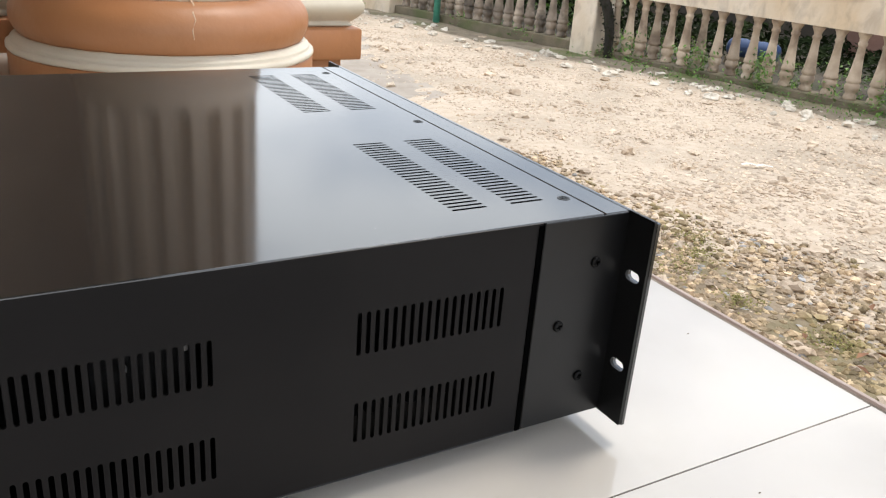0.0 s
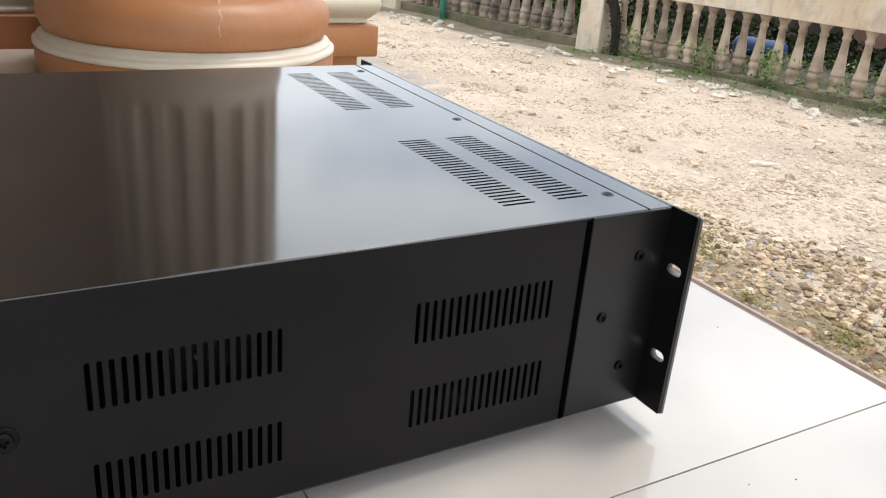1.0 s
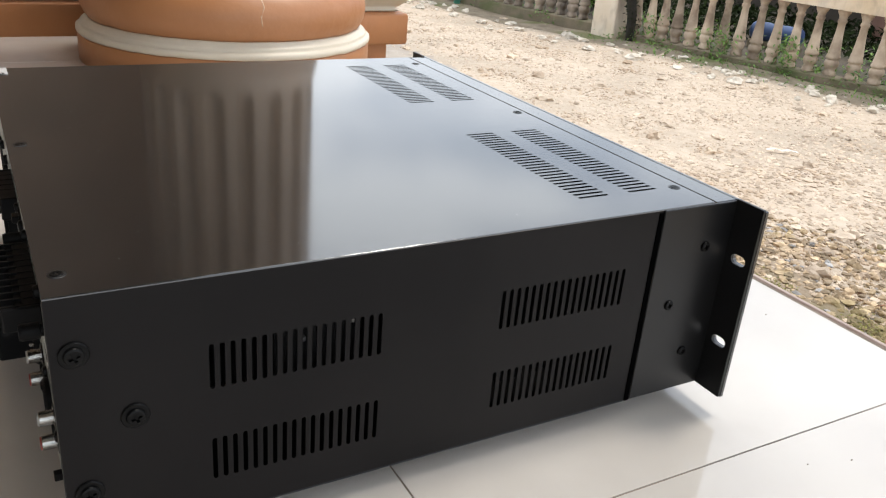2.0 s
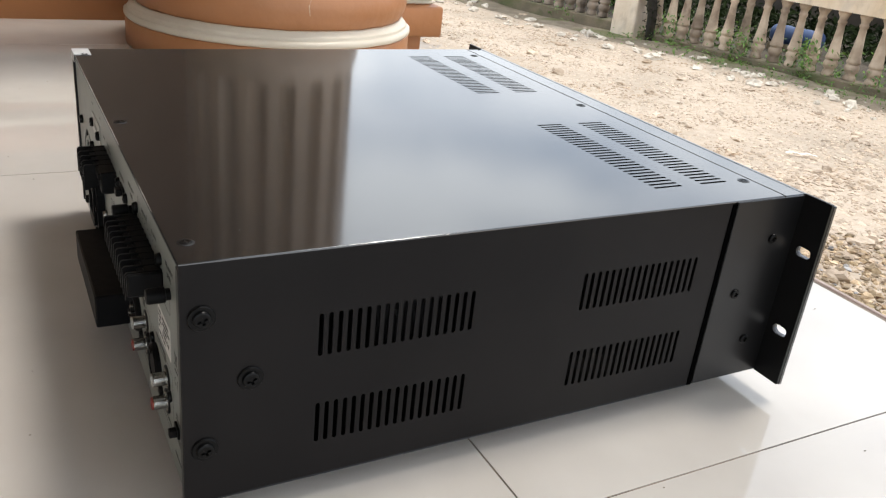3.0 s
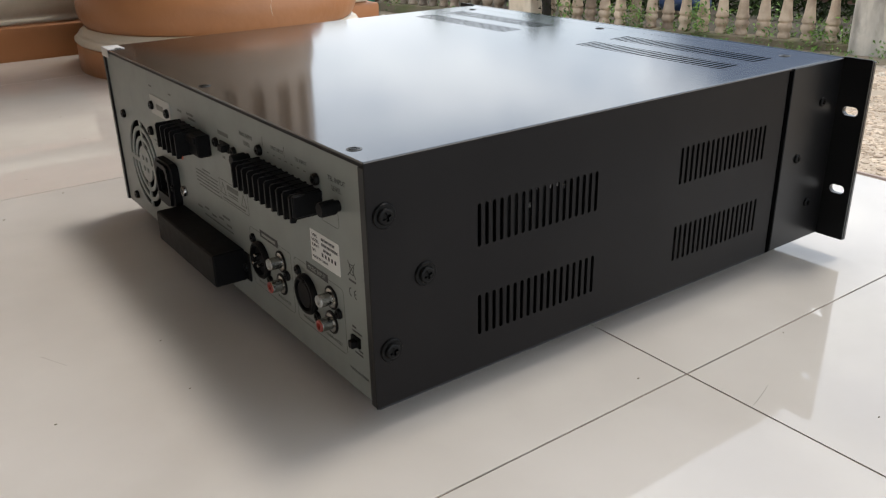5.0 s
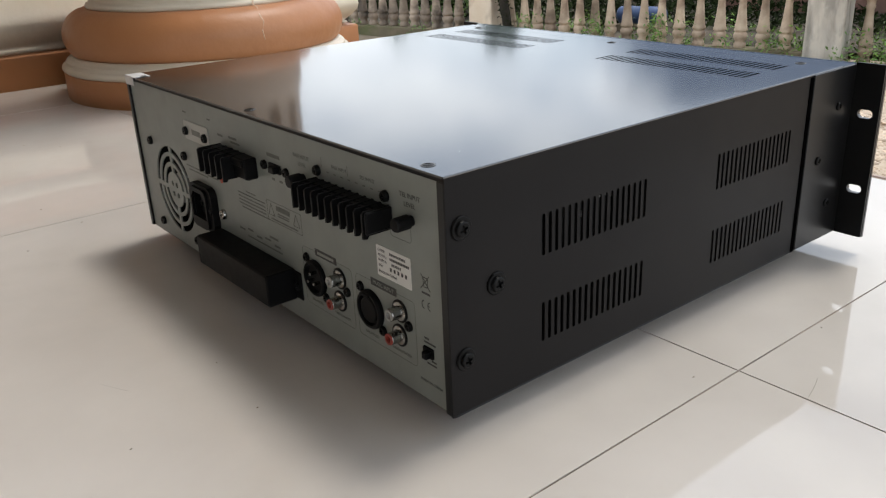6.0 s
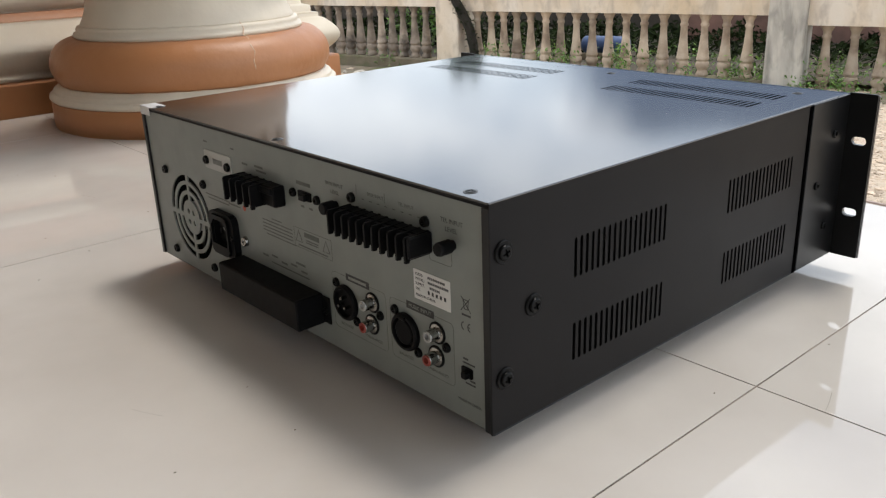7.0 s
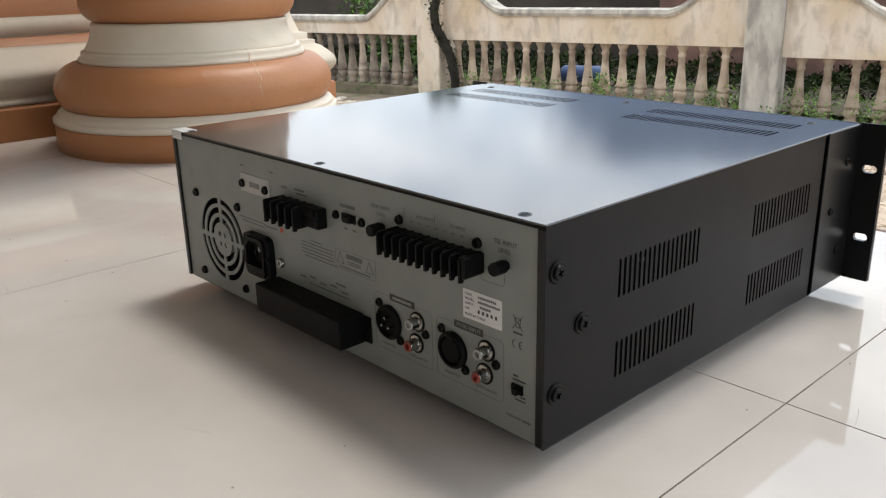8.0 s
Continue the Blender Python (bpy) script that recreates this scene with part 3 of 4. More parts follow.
def terminal_block(y_hi, y_lo, z_lo, z_hi, fins, pitch, first, deep, cheek):
    """Barrier strip: a stepped body, thin lipped barriers and recessed clamp screws."""
    t = part("terminal_block", box(REAR_X - 0.008, REAR_X, y_lo, y_hi, z_lo, z_hi, 0.0006), PLASTIC, amp, "black barrier terminal block")
    part("rear_rail", box(REAR_X - 0.011, REAR_X - 0.008, y_lo + 0.001, y_hi - 0.001, z_hi - 0.005, z_hi - 0.0006, 0.0005), PLASTIC, t)
    across = lambda y: Matrix(((-1, 0, 0, REAR_X), (0, 0, -1, y), (0, 1, 0, 0), (0, 0, 0, 1)))
    last = first - pitch * (fins - 1)
    for k in range(fins):
        y = first - pitch * k
        top = z_hi + 0.0004
        edge = [(0, z_lo - 0.001), (deep - 0.0035, z_lo - 0.001), (deep - 0.0028, z_lo - 0.0026), (deep, z_lo - 0.0022), (deep, top - 0.0012), (deep - 0.0012, top), (0, top)]
        part("barrier", plate(edge, [], 0.0015, across(y + 0.00075)), PLASTIC, t)
        if k < fins - 1:
            screw(on_rear(y - pitch / 2, (z_lo + z_hi) / 2 - 0.001, 0.008), 0.0026, 0.0014, t, BLACKSCREW, name="clamp_screw")
    part("end_cheek", box(REAR_X - cheek, REAR_X, y_lo - 0.0006, last - 0.0008, z_lo + 0.0005, z_hi + 0.0004, 0.0008), PLASTIC, t)
    return t


terminal_block(0.2575, 0.2020, 0.1040, 0.1185, 5, 0.0094, 0.2565, 0.0180, 0.0095)
terminal_block(0.1245, 0.0470, 0.1090, 0.1215, 11, 0.00735, 0.1235, 0.0178, 0.0172)
for y, z in ((0.1215, 0.1265), (0.0520, 0.1265)):
    screw(on_rear(y, z), 0.0033, 0.0026, amp)

# level knobs
for y, z in ((0.1395, 0.1175), (0.0300, 0.1180)):
    part("level_knob", lathe([(0.0030, 0), (0.0030, 0.0022), (0.0040, 0.0026), (0.0040, 0.0100), (0.0035, 0.0112), (0.0012, 0.0113)], on_rear(y, z), 20), PLASTIC, amp, "small black level knob")
# slide switches
for y, z, w, h, scr in ((0.1755, 0.1165, 0.0150, 0.0060, 0.0145), (0.0205, 0.0445, 0.0085, 0.0060, 0)):
    sw = part("slide_switch", plate(rect(-y - w / 2, -y + w / 2, z - h / 2, z + h / 2, 0.0005), [], 0.0012, on_rear(0, 0)), PLASTIC, amp, "black slide switch")
    part("slider", box(REAR_X - 0.0050, REAR_X - 0.0012, y - w * 0.36, y + w * 0.10, z - h * 0.36, z + h * 0.36, 0.0004), PLASTIC, sw)
    if scr:
        for s in (-1, 1):
            screw(on_rear(y + s * scr, z), 0.0032, 0.0024, amp)

# mains inlet
iec = part("mains_inlet", plate(rect(-0.3150, -0.2765, 0.0450, 0.0800, 0.006, 2), [[(-0.3075, 0.0545), (-0.2850, 0.0545), (-0.2850, 0.0690), (-0.2895, 0.0740), (-0.3030, 0.0740), (-0.3075, 0.0690)]], 0.0055, on_rear(0, 0)), PLASTIC, amp, "black mains inlet with fuse drawer")
part("socket_floor", plate(rect(-0.309, -0.283, 0.053, 0.076), [], 0.0004, on_rear(0, 0, 0.0002)), INSIDE, iec)
for y in (0.302, 0.296, 0.2905):
    part("pin", box(REAR_X - 0.0028, REAR_X - 0.0005, y - 0.001, y + 0.001, 0.0615 if y != 0.296 else 0.0655, 0.0655 if y != 0.296 else 0.0690), ALU if y == 0.296 else DARKMETAL, iec)
part("fuse_drawer", box(REAR_X - 0.0068, REAR_X - 0.0054, 0.2865, 0.3055, 0.0470, 0.0530, 0.0005), PLASTIC, iec)
part("rim", plate(rect(-0.3105, -0.2820, 0.0460, 0.0780, 0.005, 2), [[(-0.3080, 0.0540), (-0.2845, 0.0540), (-0.2845, 0.0692), (-0.2892, 0.0745), (-0.3033, 0.0745), (-0.3080, 0.0692)]], 0.0022, on_rear(0, 0, 0.0055)), PLASTIC, iec)
for y in (0.3125, 0.2790):
    screw(on_rear(y, 0.0625, 0.0055), 0.0024, 0.0012, iec)
screw(on_rear(0.2668, 0.0625), 0.0040, 0.0030, amp, CHROME, name="earth_screw")

# folded steel hood over the lower terminals
BX = -0.0205
hood = part("terminal_hood", box(BX, REAR_X, 0.1645, 0.2735, 0.0275, 0.0500, 0.0010), PLASTIC, amp, "black folded steel hood over the lower terminals")
part("hood_flange", box(REAR_X - 0.0015, REAR_X, 0.1560, 0.1645, 0.0290, 0.0490, 0.0006), PLASTIC, hood)
screw(on_rear(0.1602, 0.0385, 0.0015), 0.0026, 0.0016, hood)


def rca(y, z, inner):
    t = part("phono_socket", lathe([(0.0056, 0), (0.0056, 0.0010), (0.0038, 0.0014), (0.0037, 0.0074), (0.0035, 0.0077), (0.0033, 0.0075), (0.0033, 0.0040)], on_rear(y, z), 28), CHROME, amp, "nickel phono socket")
    part("insulator", lathe([(0.0032, 0.003), (0.0032, 0.0076), (0.0034, 0.0080), (0.0033, 0.0085), (0.0021, 0.0085), (0.0020, 0.0050)], on_rear(y, z), 24, close=False), inner, t)
    part("bore", lathe([(0.0021, 0.0046), (0.0021, 0.0052)], on_rear(y, z), 16), INSIDE, t)
    part("socket_base", lathe([(0.0069, 0), (0.0069, 0.0006), (0.0060, 0.0009)], on_rear(y, z), 28), PLASTIC, t)


def xlr(y, z, male):
    t = part("microphone_socket", lathe([(0.0122, 0), (0.0122, 0.0022), (0.0112, 0.0034), (0.0098, 0.0034), (0.0092, 0.0006)], on_rear(y, z), 36), PLASTIC, amp, "black three-pole socket")
    for a in (90, 210, 330):
        px, pz = y + 0.0040 * math.cos(radians(a)), z + 0.0040 * math.sin(radians(a) * (1 if male else -1))
        if male:
            part("pin", lathe([(0.0011, 0.0005), (0.0011, 0.0050), (0.0005, 0.0056)], on_rear(px, pz), 10), CHROME, t)
        else:
            part("pin_hole", lathe([(0.0018, 0.0006), (0.0016, 0.0016), (0.0008, 0.0016)], on_rear(px, pz), 12), INSIDE, t)
    if not male:
        part("insert", lathe([(0.0080, 0.0004), (0.0080, 0.0026), (0.0072, 0.0030)], on_rear(y, z), 28), PLASTIC, t)
        part("latch", box(REAR_X - 0.0044, REAR_X - 0.0030, y - 0.0030, y + 0.0030, z + 0.0085, z + 0.0108, 0.0004), PLASTIC, t)


for yo, male in ((0.0, True), (-0.0620, False)):
    xlr(0.1360 + yo, 0.0520, male)
    rca(0.1075 + yo, 0.0605, IVORYPL)
    rca(0.1090 + yo, 0.0450, REDPL)
    for y, z in ((0.1462, 0.0635), (0.1252, 0.0415), (0.0995, 0.0540)):
        screw(on_rear(y + yo, z), 0.0031, 0.0020, amp)
    frame_line(-(0.1515 + yo), -(0.0935 + yo), 0.0305, 0.0705, 0.00025, 0.003, on_rear(0, 0), FAINT, amp)
    bars([(-(0.1225 + yo), 0.0705, 0.0250, 0.0048)], on_rear(0, 0, 0.0001), INK, amp, "heading")
    words("BALANCED", on_rear(0.1375 + yo, 0.0348, 0.0001), 0.0027, FAINT, amp)
    words("UNBALANCED", on_rear(0.1080 + yo, 0.0348, 0.0001), 0.0027, FAINT, amp)
bars([(-0.1225, 0.0705, 0.0190, 0.0018)], on_rear(0, 0, 0.0003), mat("grey_ink", (0.3, 0.31, 0.28), None, 300, 0.6), amp)
words("MUSIC INPUT", on_rear(0.0605, 0.0705, 0.0003), 0.0034, REAR, amp)

# lettering
for text, y, z, s in (("TEL INPUT", 0.0305, 0.1308, 0.0038), ("LEVEL", 0.0310, 0.1260, 0.0038), ("BASE INPUT", 0.1405, 0.1308, 0.0036), ("LEVEL", 0.1402, 0.1258, 0.0036),
                      ("BASE INPUT", 0.0975, 0.1318, 0.0030), ("TEL INPUT", 0.0690, 0.1318, 0.0030), ("MADE IN CHINA", 0.0195, 0.0250, 0.0026)):
    words(text, on_rear(y, z, 0.0001), s, INK if y < 0.035 else FAINT, amp)
bars([(-0.0220, 0.0525, 0.004, 0.0012), (-0.0195, 0.0500, 0.010, 0.0010), (-0.0165, 0.0398, 0.004, 0.0010), (-0.0185, 0.0375, 0.008, 0.0010)], on_rear(0, 0, 0.0001), INK, amp)
frame_line(-0.0500, -0.0310, 0.1045, 0.1135, 0.0003, 0.002, on_rear(0, 0), FAINT, amp)
bars([(-0.110 + 0.0075 * k, 0.1275, 0.0025, 0.0006) for k in range(8)] + [(-0.0885, 0.1325, 0.0003, 0.006), (-0.1165, 0.1325, 0.0003, 0.006)], on_rear(0, 0, 0.0001), FAINT, amp)
bars([(-0.177, 0.1245, 0.017, 0.0024), (-0.180, 0.1085, 0.004, 0.0016), (-0.170, 0.1085, 0.004, 0.0016), (-0.315, 0.1330, 0.006, 0.0012), (-0.272, 0.1335, 0.005, 0.0012),
      (-0.255, 0.1250, 0.008, 0.0016), (-0.235, 0.1260, 0.012, 0.0016), (-0.232, 0.1230, 0.014, 0.0014)], on_rear(0, 0, 0.0001), FAINT, amp)
bars([(-0.306 + 0.001 * k, 0.0895 - 0.0028 * k, 0.040 - 0.006 * k, 0.0009) for k in range(2)] + [(-0.279, 0.0885, 0.018, 0.0012)], on_rear(0, 0, 0.0001), FAINT, amp)
part("red_mark", plate(circle(-0.2635, 0.0895, 0.0022, 16), [], 0.0002, on_rear(0, 0)), REDINK, amp)
bars([(-0.217 + (0.004 if k == 5 else 0), 0.0900 - 0.0026 * k, 0.040 if k else 0.014, 0.0008) for k in range(6)], on_rear(0, 0, 0.0001), FAINT, amp)
frame_line(-0.1945, -0.1490, 0.0770, 0.0915, 0.0003, 0.0005, on_rear(0, 0), FAINT, amp)
bars([(-0.1725, 0.0880, 0.0180, 0.0034), (-0.1725, 0.0842, 0.015, 0.0008), (-0.1725, 0.0826, 0.015, 0.0008), (-0.1720, 0.0790, 0.036, 0.0010)], on_rear(0, 0, 0.0001), FAINT, amp)
for s in (-1, 1):
    part("triangle", plate([(-0.1722 + s * 0.0165 - 0.0045, 0.0812), (-0.1722 + s * 0.0165 + 0.0045, 0.0812), (-0.1722 + s * 0.0165, 0.0900)], [[(-0.1722 + s * 0.0165 - 0.0036, 0.0816), (-0.1722 + s * 0.0165 + 0.0036, 0.0816), (-0.1722 + s * 0.0165, 0.0888)]], 0.0001, on_rear(0, 0)), FAINT, amp)
bars([(-0.238 + 0.013 * k, 0.0590 + 0.002 * (k % 2), 0.008, 0.0014) for k in range(5)] + [(-0.205, 0.0555, 0.05, 0.0010), (-0.190, 0.0640, 0.012, 0.0016)], on_rear(0, 0, 0.0001), FAINT, amp)

# paper label
lab = part("paper_label", plate(rect(-0.0648, -0.0330, 0.0770, 0.0955, 0.0006), [], 0.0002, on_rear(0, 0)), PAPER, amp, "white paper label with black print")
for text, z in (("CODE:", 0.0928), ("MODEL:", 0.0898), ("SUPPLY:", 0.0868), ("S/N:", 0.0836), ("MADE IN CHINA", 0.0798)):
    words(text, on_rear(0.0632, z, 0.0003), 0.0023, INK, amp, "LEFT")
bars([(-0.0515 + 0.0015 * k, 0.0928, 0.0010, 0.0015) for k in range(10)] + [(-0.0515 + 0.0015 * k, 0.0898, 0.0010, 0.0015) for k in range(12)] + [(-0.0500 + 0.0015 * k, 0.0868, 0.0010, 0.0015) for k in range(6)] + [(-0.0515 + 0.0035 * k, 0.0836, 0.0016, 0.0022) for k in range(5)], on_rear(0, 0, 0.0003), INK, amp)

# crossed-out bin mark, bar and conformity mark
bm = bmesh.new()
for (x0, y0), (x1, y1) in (((-0.0245, 0.0900), (-0.0170, 0.0815)), ((-0.0175, 0.0900), (-0.0250, 0.0815)), ((-0.0232, 0.0885), (-0.0185, 0.0885)), ((-0.0230, 0.0882), (-0.0222, 0.0830)), ((-0.0187, 0.0882), (-0.0195, 0.0830)), ((-0.0222, 0.0830), (-0.0195, 0.0830))):
    dx, dy = x1 - x0, y1 - y0
    l = math.hypot(dx, dy)
    nx, ny = -dy / l * 0.00025, dx / l * 0.00025
    plate([(x0 - nx, y0 - ny), (x1 - nx, y1 - ny), (x1 + nx, y1 + ny), (x0 + nx, y0 + ny)], [], 0.0001, on_rear(0, 0), bm)
plate(rect(-0.0242, -0.0172, 0.0788, 0.0800), [], 0.0001, on_rear(0, 0), bm)
part("bin_mark", bm, INK, amp)
bm = bmesh.new()
for cx, mid in ((-0.0228, False), (-0.0178, True)):
    pts = [(cx + 0.0022 * math.cos(radians(a)), 0.0725 + 0.0026 * math.sin(radians(a))) for a in range(90, 271, 20)]
    pts += [(cx + 0.0016 * math.cos(radians(a)), 0.0725 + 0.0020 * math.sin(radians(a))) for a in range(270, 89, -20)]
    plate(pts, [], 0.0001, on_rear(0, 0), bm)
    if mid:
        plate(rect(cx - 0.0018, cx - 0.0002, 0.0722, 0.0728), [], 0.0001, on_rear(0, 0), bm)
part("conformity_mark", bm, INK, amp)

# piece of white tape folded over the far rear corner
bm = box(-0.0006, 0.0125, 0.4060, 0.4285, Z1 + 0.0001, Z1 + 0.0005)
box(-0.0008, -0.0003, 0.4110, 0.4285, Z1 - 0.0070, Z1 + 0.0005, bm=bm)
part("adhesive_tape", bm, TAPE, amp, "torn piece of white tape over the corner")

# ---- ground ----
GZ = -0.85
rng = np.random.default_rng(5)


def lie(x, y):
    return GZ + 0.03 * noise.noise(Vector((x * 0.7, y * 0.7, 0))) + 0.012 * noise.noise(Vector((x * 3, y * 3, 4)))


xs = [-300, -60, -12, -4, 0] + [0.5 + 0.18 * k for k in range(34)] + [7, 8, 10, 14, 22, 60, 300]
ys = [-300, -60, -14, -5] + [-2 + 0.2 * k for k in range(70)] + [13, 16, 22, 60, 300]
bm = bmesh.new()
grid = [[bm.verts.new((x, y, lie(x, y) if abs(x) < 40 and abs(y) < 40 else GZ)) for y in ys] for x in xs]
for i in range(len(xs) - 1):
    for j in range(len(ys) - 1):
        bm.faces.new((grid[i][j], grid[i + 1][j], grid[i + 1][j + 1], grid[i][j + 1]))
solid("ground", bm, GROUND, "pale crushed limestone lane beside the porch", "ground", smooth=True)


def scatter(name, count, place, size, material, label, category, flat=0.65, sub=1, lift=0.25):
    """Many irregular lumps in one mesh."""
    b = bmesh.new()
    bmesh.ops.create_icosphere(b, subdivisions=sub, radius=1)
    base = np.array([v.co[:] for v in b.verts])
    tri = np.array([[v.index for v in f.verts] for f in b.faces])
    b.free()
    vs, fs = [], []
    for k in range(count):
        x, y = place()
        s = size(x, y)
        p = base * (1 + rng.uniform(-0.42, 0.42, (len(base), 1)))
        p = p * np.array([rng.uniform(0.7, 1.3), rng.uniform(0.7, 1.3), flat * rng.uniform(0.7, 1.2)]) * s
        a = rng.uniform(0, 6.283)
        ca, sa = math.cos(a), math.sin(a)
        p = p @ np.array([[ca, sa, 0], [-sa, ca, 0], [0, 0, 1]])
        vs.append(p + np.array([x, y, lie(x, y) + s * lift]))
        fs.append(tri + k * len(base))
    me = bpy.data.meshes.new(name)
    me.from_pydata(np.concatenate(vs).tolist(), [], np.concatenate(fs).tolist())
    me.materials.append(material)
    return tagged(new(name, me), label, category, kind="stuff")


A_F, B_F = Vector((5.15, 5.08, 0)), Vector((5.62, 3.38, 0))
U_F = (B_F - A_F).normalized()
N_F = Vector((U_F.y, -U_F.x, 0))      # points back to the porch
if N_F.x > 0:
    N_F = -N_F


def lane():
    while True:
        x, y = 0.75 + 4.9 * rng.random(), -0.6 + 11.0 * rng.random() ** 1.3
        out = (Vector((x, y, 0)) - A_F).dot(N_F)
        if out < 0.15:
            continue
        dirt = x < 3.0 + 0.19 * max(0.0, y - 4.2) + 0.2 * noise.noise(Vector((x, y * 0.8, 9))) - 0.9 * rng.random() ** 2 and y > 3.0 + 0.8 * rng.random()
        soil = x < 2.5 - 0.25 * max(0, y - 1.4) and y < 3 and rng.random() < 0.7
        verge = out < 0.75 + 0.3 * noise.noise(Vector((x * 1.5, y * 1.5, 2)))
        if soil or (dirt and rng.random() < 0.9) or (verge and rng.random() < 0.6):
            continue
        return x, y


scatter("gravel", 56000, lane, lambda x, y: (0.0055 + 0.0135 * rng.random() ** 2.6) * (1.0 if y < 2.6 else 0.68), STONE, "crushed cream limestone chips covering the lane", "gravel", 0.62, lift=-0.08)
scatter("rubble", 260, lane, lambda x, y: 0.022 + 0.022 * rng.random() ** 2, STONE, "larger cream stones lying in the gravel", "gravel", 0.6, 2, 0.1)


DIRT = mat("packed_dirt", (0.36, 0.31, 0.26), (0.29, 0.245, 0.20), 7, 0.95, 0.03, 0.5, 70, c3=(0.42, 0.37, 0.31), scale3=2.5, amount3=0.6)
bm = bmesh.new()
prev = None
for j in range(61):
    y = 2.9 + 8.1 * j / 60
    far = 2.80 + 0.19 * max(0.0, y - 4.2) + 0.2 * noise.noise(Vector((3, y * 0.8, 9))) - 1.4 * max(0.0, 4.0 - y) + 0.16 * noise.noise(Vector((3, y * 4, 2)))
    row = []
    for i in range(15):
        x = 0.86 + (max(far, 1.2) - 0.86) * i / 14
        row.append(bm.verts.new((x, y, lie(x, y) + 0.008 - 0.03 * max(0.0, i / 14 - 0.72) - 0.016 * max(0.0, 4.4 - y) + 0.008 * noise.noise(Vector((x * 5, y * 5, 8))))))
    if prev:
        for i in range(14):
            bm.faces.new((prev[i], prev[i + 1], row[i + 1], row[i]))
    prev = row
solid("path", bm, DIRT, "packed grey dirt strip beside the gravel", "path", smooth=True)

SOIL = mat("damp_soil", (0.29, 0.225, 0.155), (0.17, 0.13, 0.085), 9, 0.95, 0.03, 0.8, 60, c3=(0.16, 0.15, 0.05), scale3=3.5, amount3=0.7)
bm = bmesh.new()
prev = None
for j in range(61):
    y = -4.2 + 7.4 * j / 60
    far = 2.42 - 0.30 * max(0, y - 1.3) + 0.22 * noise.noise(Vector((1, y * 1.6, 3))) + 0.07 * noise.noise(Vector((1, y * 7, 5)))
    row = [bm.verts.new((x, y, lie(x, y) + 0.006)) for x in (0.70 + (max(far, 0.9) - 0.70) * i / 14 for i in range(15))]
    if prev:
        for i in range(14):
            bm.faces.new((prev[i], prev[i + 1], row[i + 1], row[i]))
    prev = row
solid("soil_strip", bm, SOIL, "damp mossy soil along the foot of the porch", "soil", smooth=True)


def by_porch():
    while True:
        x, y = 1.5 + 1.9 * rng.random(), -1.0 + 4.0 * rng.random()
        if x < 3.00 - 0.85 * rng.random() + 0.4 * noise.noise(Vector((x * 1.5, y * 1.5, 7))) - 0.25 * max(0, y - 1.4):
            return x, y


EDGESTONE = mat("mossy_rubble", (0.52, 0.395, 0.26), (0.24, 0.17, 0.10), 26, 0.9, 0.05, 0.7, 90, c3=(0.20, 0.165, 0.06), scale3=3.2, amount3=0.7, island=0.5)
scatter("edge_rubble", 40000, by_porch, lambda x, y: 0.0038 + 0.016 * rng.random() ** 3.5, EDGESTONE, "brown and mossy rubble lying below the porch edge", "rubble", 0.65)
scatter("broken_stones", 1300, by_porch, lambda x, y: 0.008 + 0.020 * rng.random() ** 3, STONE, "broken cream limestone lumps among the mossy rubble", "stones", 0.7, 2)
GREYSTONE = mat("grey_stone", (0.34, 0.33, 0.32), (0.22, 0.21, 0.20), 25, 0.9, 0.05, 0.5, 80, island=0.35)
scatter("grey_stones", 2200, by_porch, lambda x, y: 0.005 + 0.012 * rng.random() ** 2.5, GREYSTONE, "small grey stones among the rubble", "stones", 0.6)


def along_fence():
    u, o = rng.uniform(-3.5, 4.2), 0.30 + 0.55 * rng.random()
    p = A_F + U_F * u + N_F * o
    return p.x, p.y


scatter("pale_stones", 130, along_fence, lambda x, y: 0.016 + 0.032 * rng.random() ** 2, PALE, "pale loose stones lying along the fence foot", "stones", 0.7, 2)

spots = []
for cx, cy, r in ((2.52, 1.79, 0.05), (2.26, 1.60, 0.07), (2.42, 1.68, 0.05), (2.24, 1.32, 0.04), (2.30, 0.98, 0.04)):
    for k in range(260):
        x, y = cx + rng.normal(0, r), cy + rng.normal(0, r)
        spots.append((x, y, lie(x, y) + 0.012 + 0.012 * rng.random()))
MOSS = mat("moss", (0.24, 0.23, 0.065), (0.17, 0.155, 0.045), 30, 0.9, island=0.4)
bm = bmesh.new()
for x, y, z in spots:
    a = rng.uniform(0, 6.28)
    d = Vector((math.cos(a), math.sin(a), 0)) * rng.uniform(0.003, 0.006)
    base = Vector((x, y, z))
    bm.faces.new([bm.verts.new(v) for v in (base - d, base + Vector((-d.y, d.x, 0.004)), base + d)])
tagged(new("moss", mesh_of(bm, MOSS)), "olive green moss tufts between the stones", "moss", kind="stuff")

# dead leaves at the porch edge
bm = bmesh.new()
for k in range(16):
    x, y = rng.normal(2.32, 0.12), rng.normal(0.85, 0.15)
    m = Matrix.Translation((x, y, lie(x, y) + 0.03)) @ Euler((rng.uniform(-0.5, 0.5), rng.uniform(-0.5, 0.5), rng.uniform(0, 6))).to_matrix().to_4x4()
    s = rng.uniform(0.025, 0.045)
    v = [bm.verts.new(m @ Vector(c) * 1) for c in ((-s, 0, 0), (0, -s * 0.4, 0.006), (s, 0, 0), (0, s * 0.4, 0.006))]
    bm.faces.new(v[:3])
    bm.faces.new((v[0], v[2], v[3]))
tagged(new("dead_leaves", mesh_of(bm, DEADLEAF)), "curled brown dead leaves on the stones", "leaves", kind="stuff")

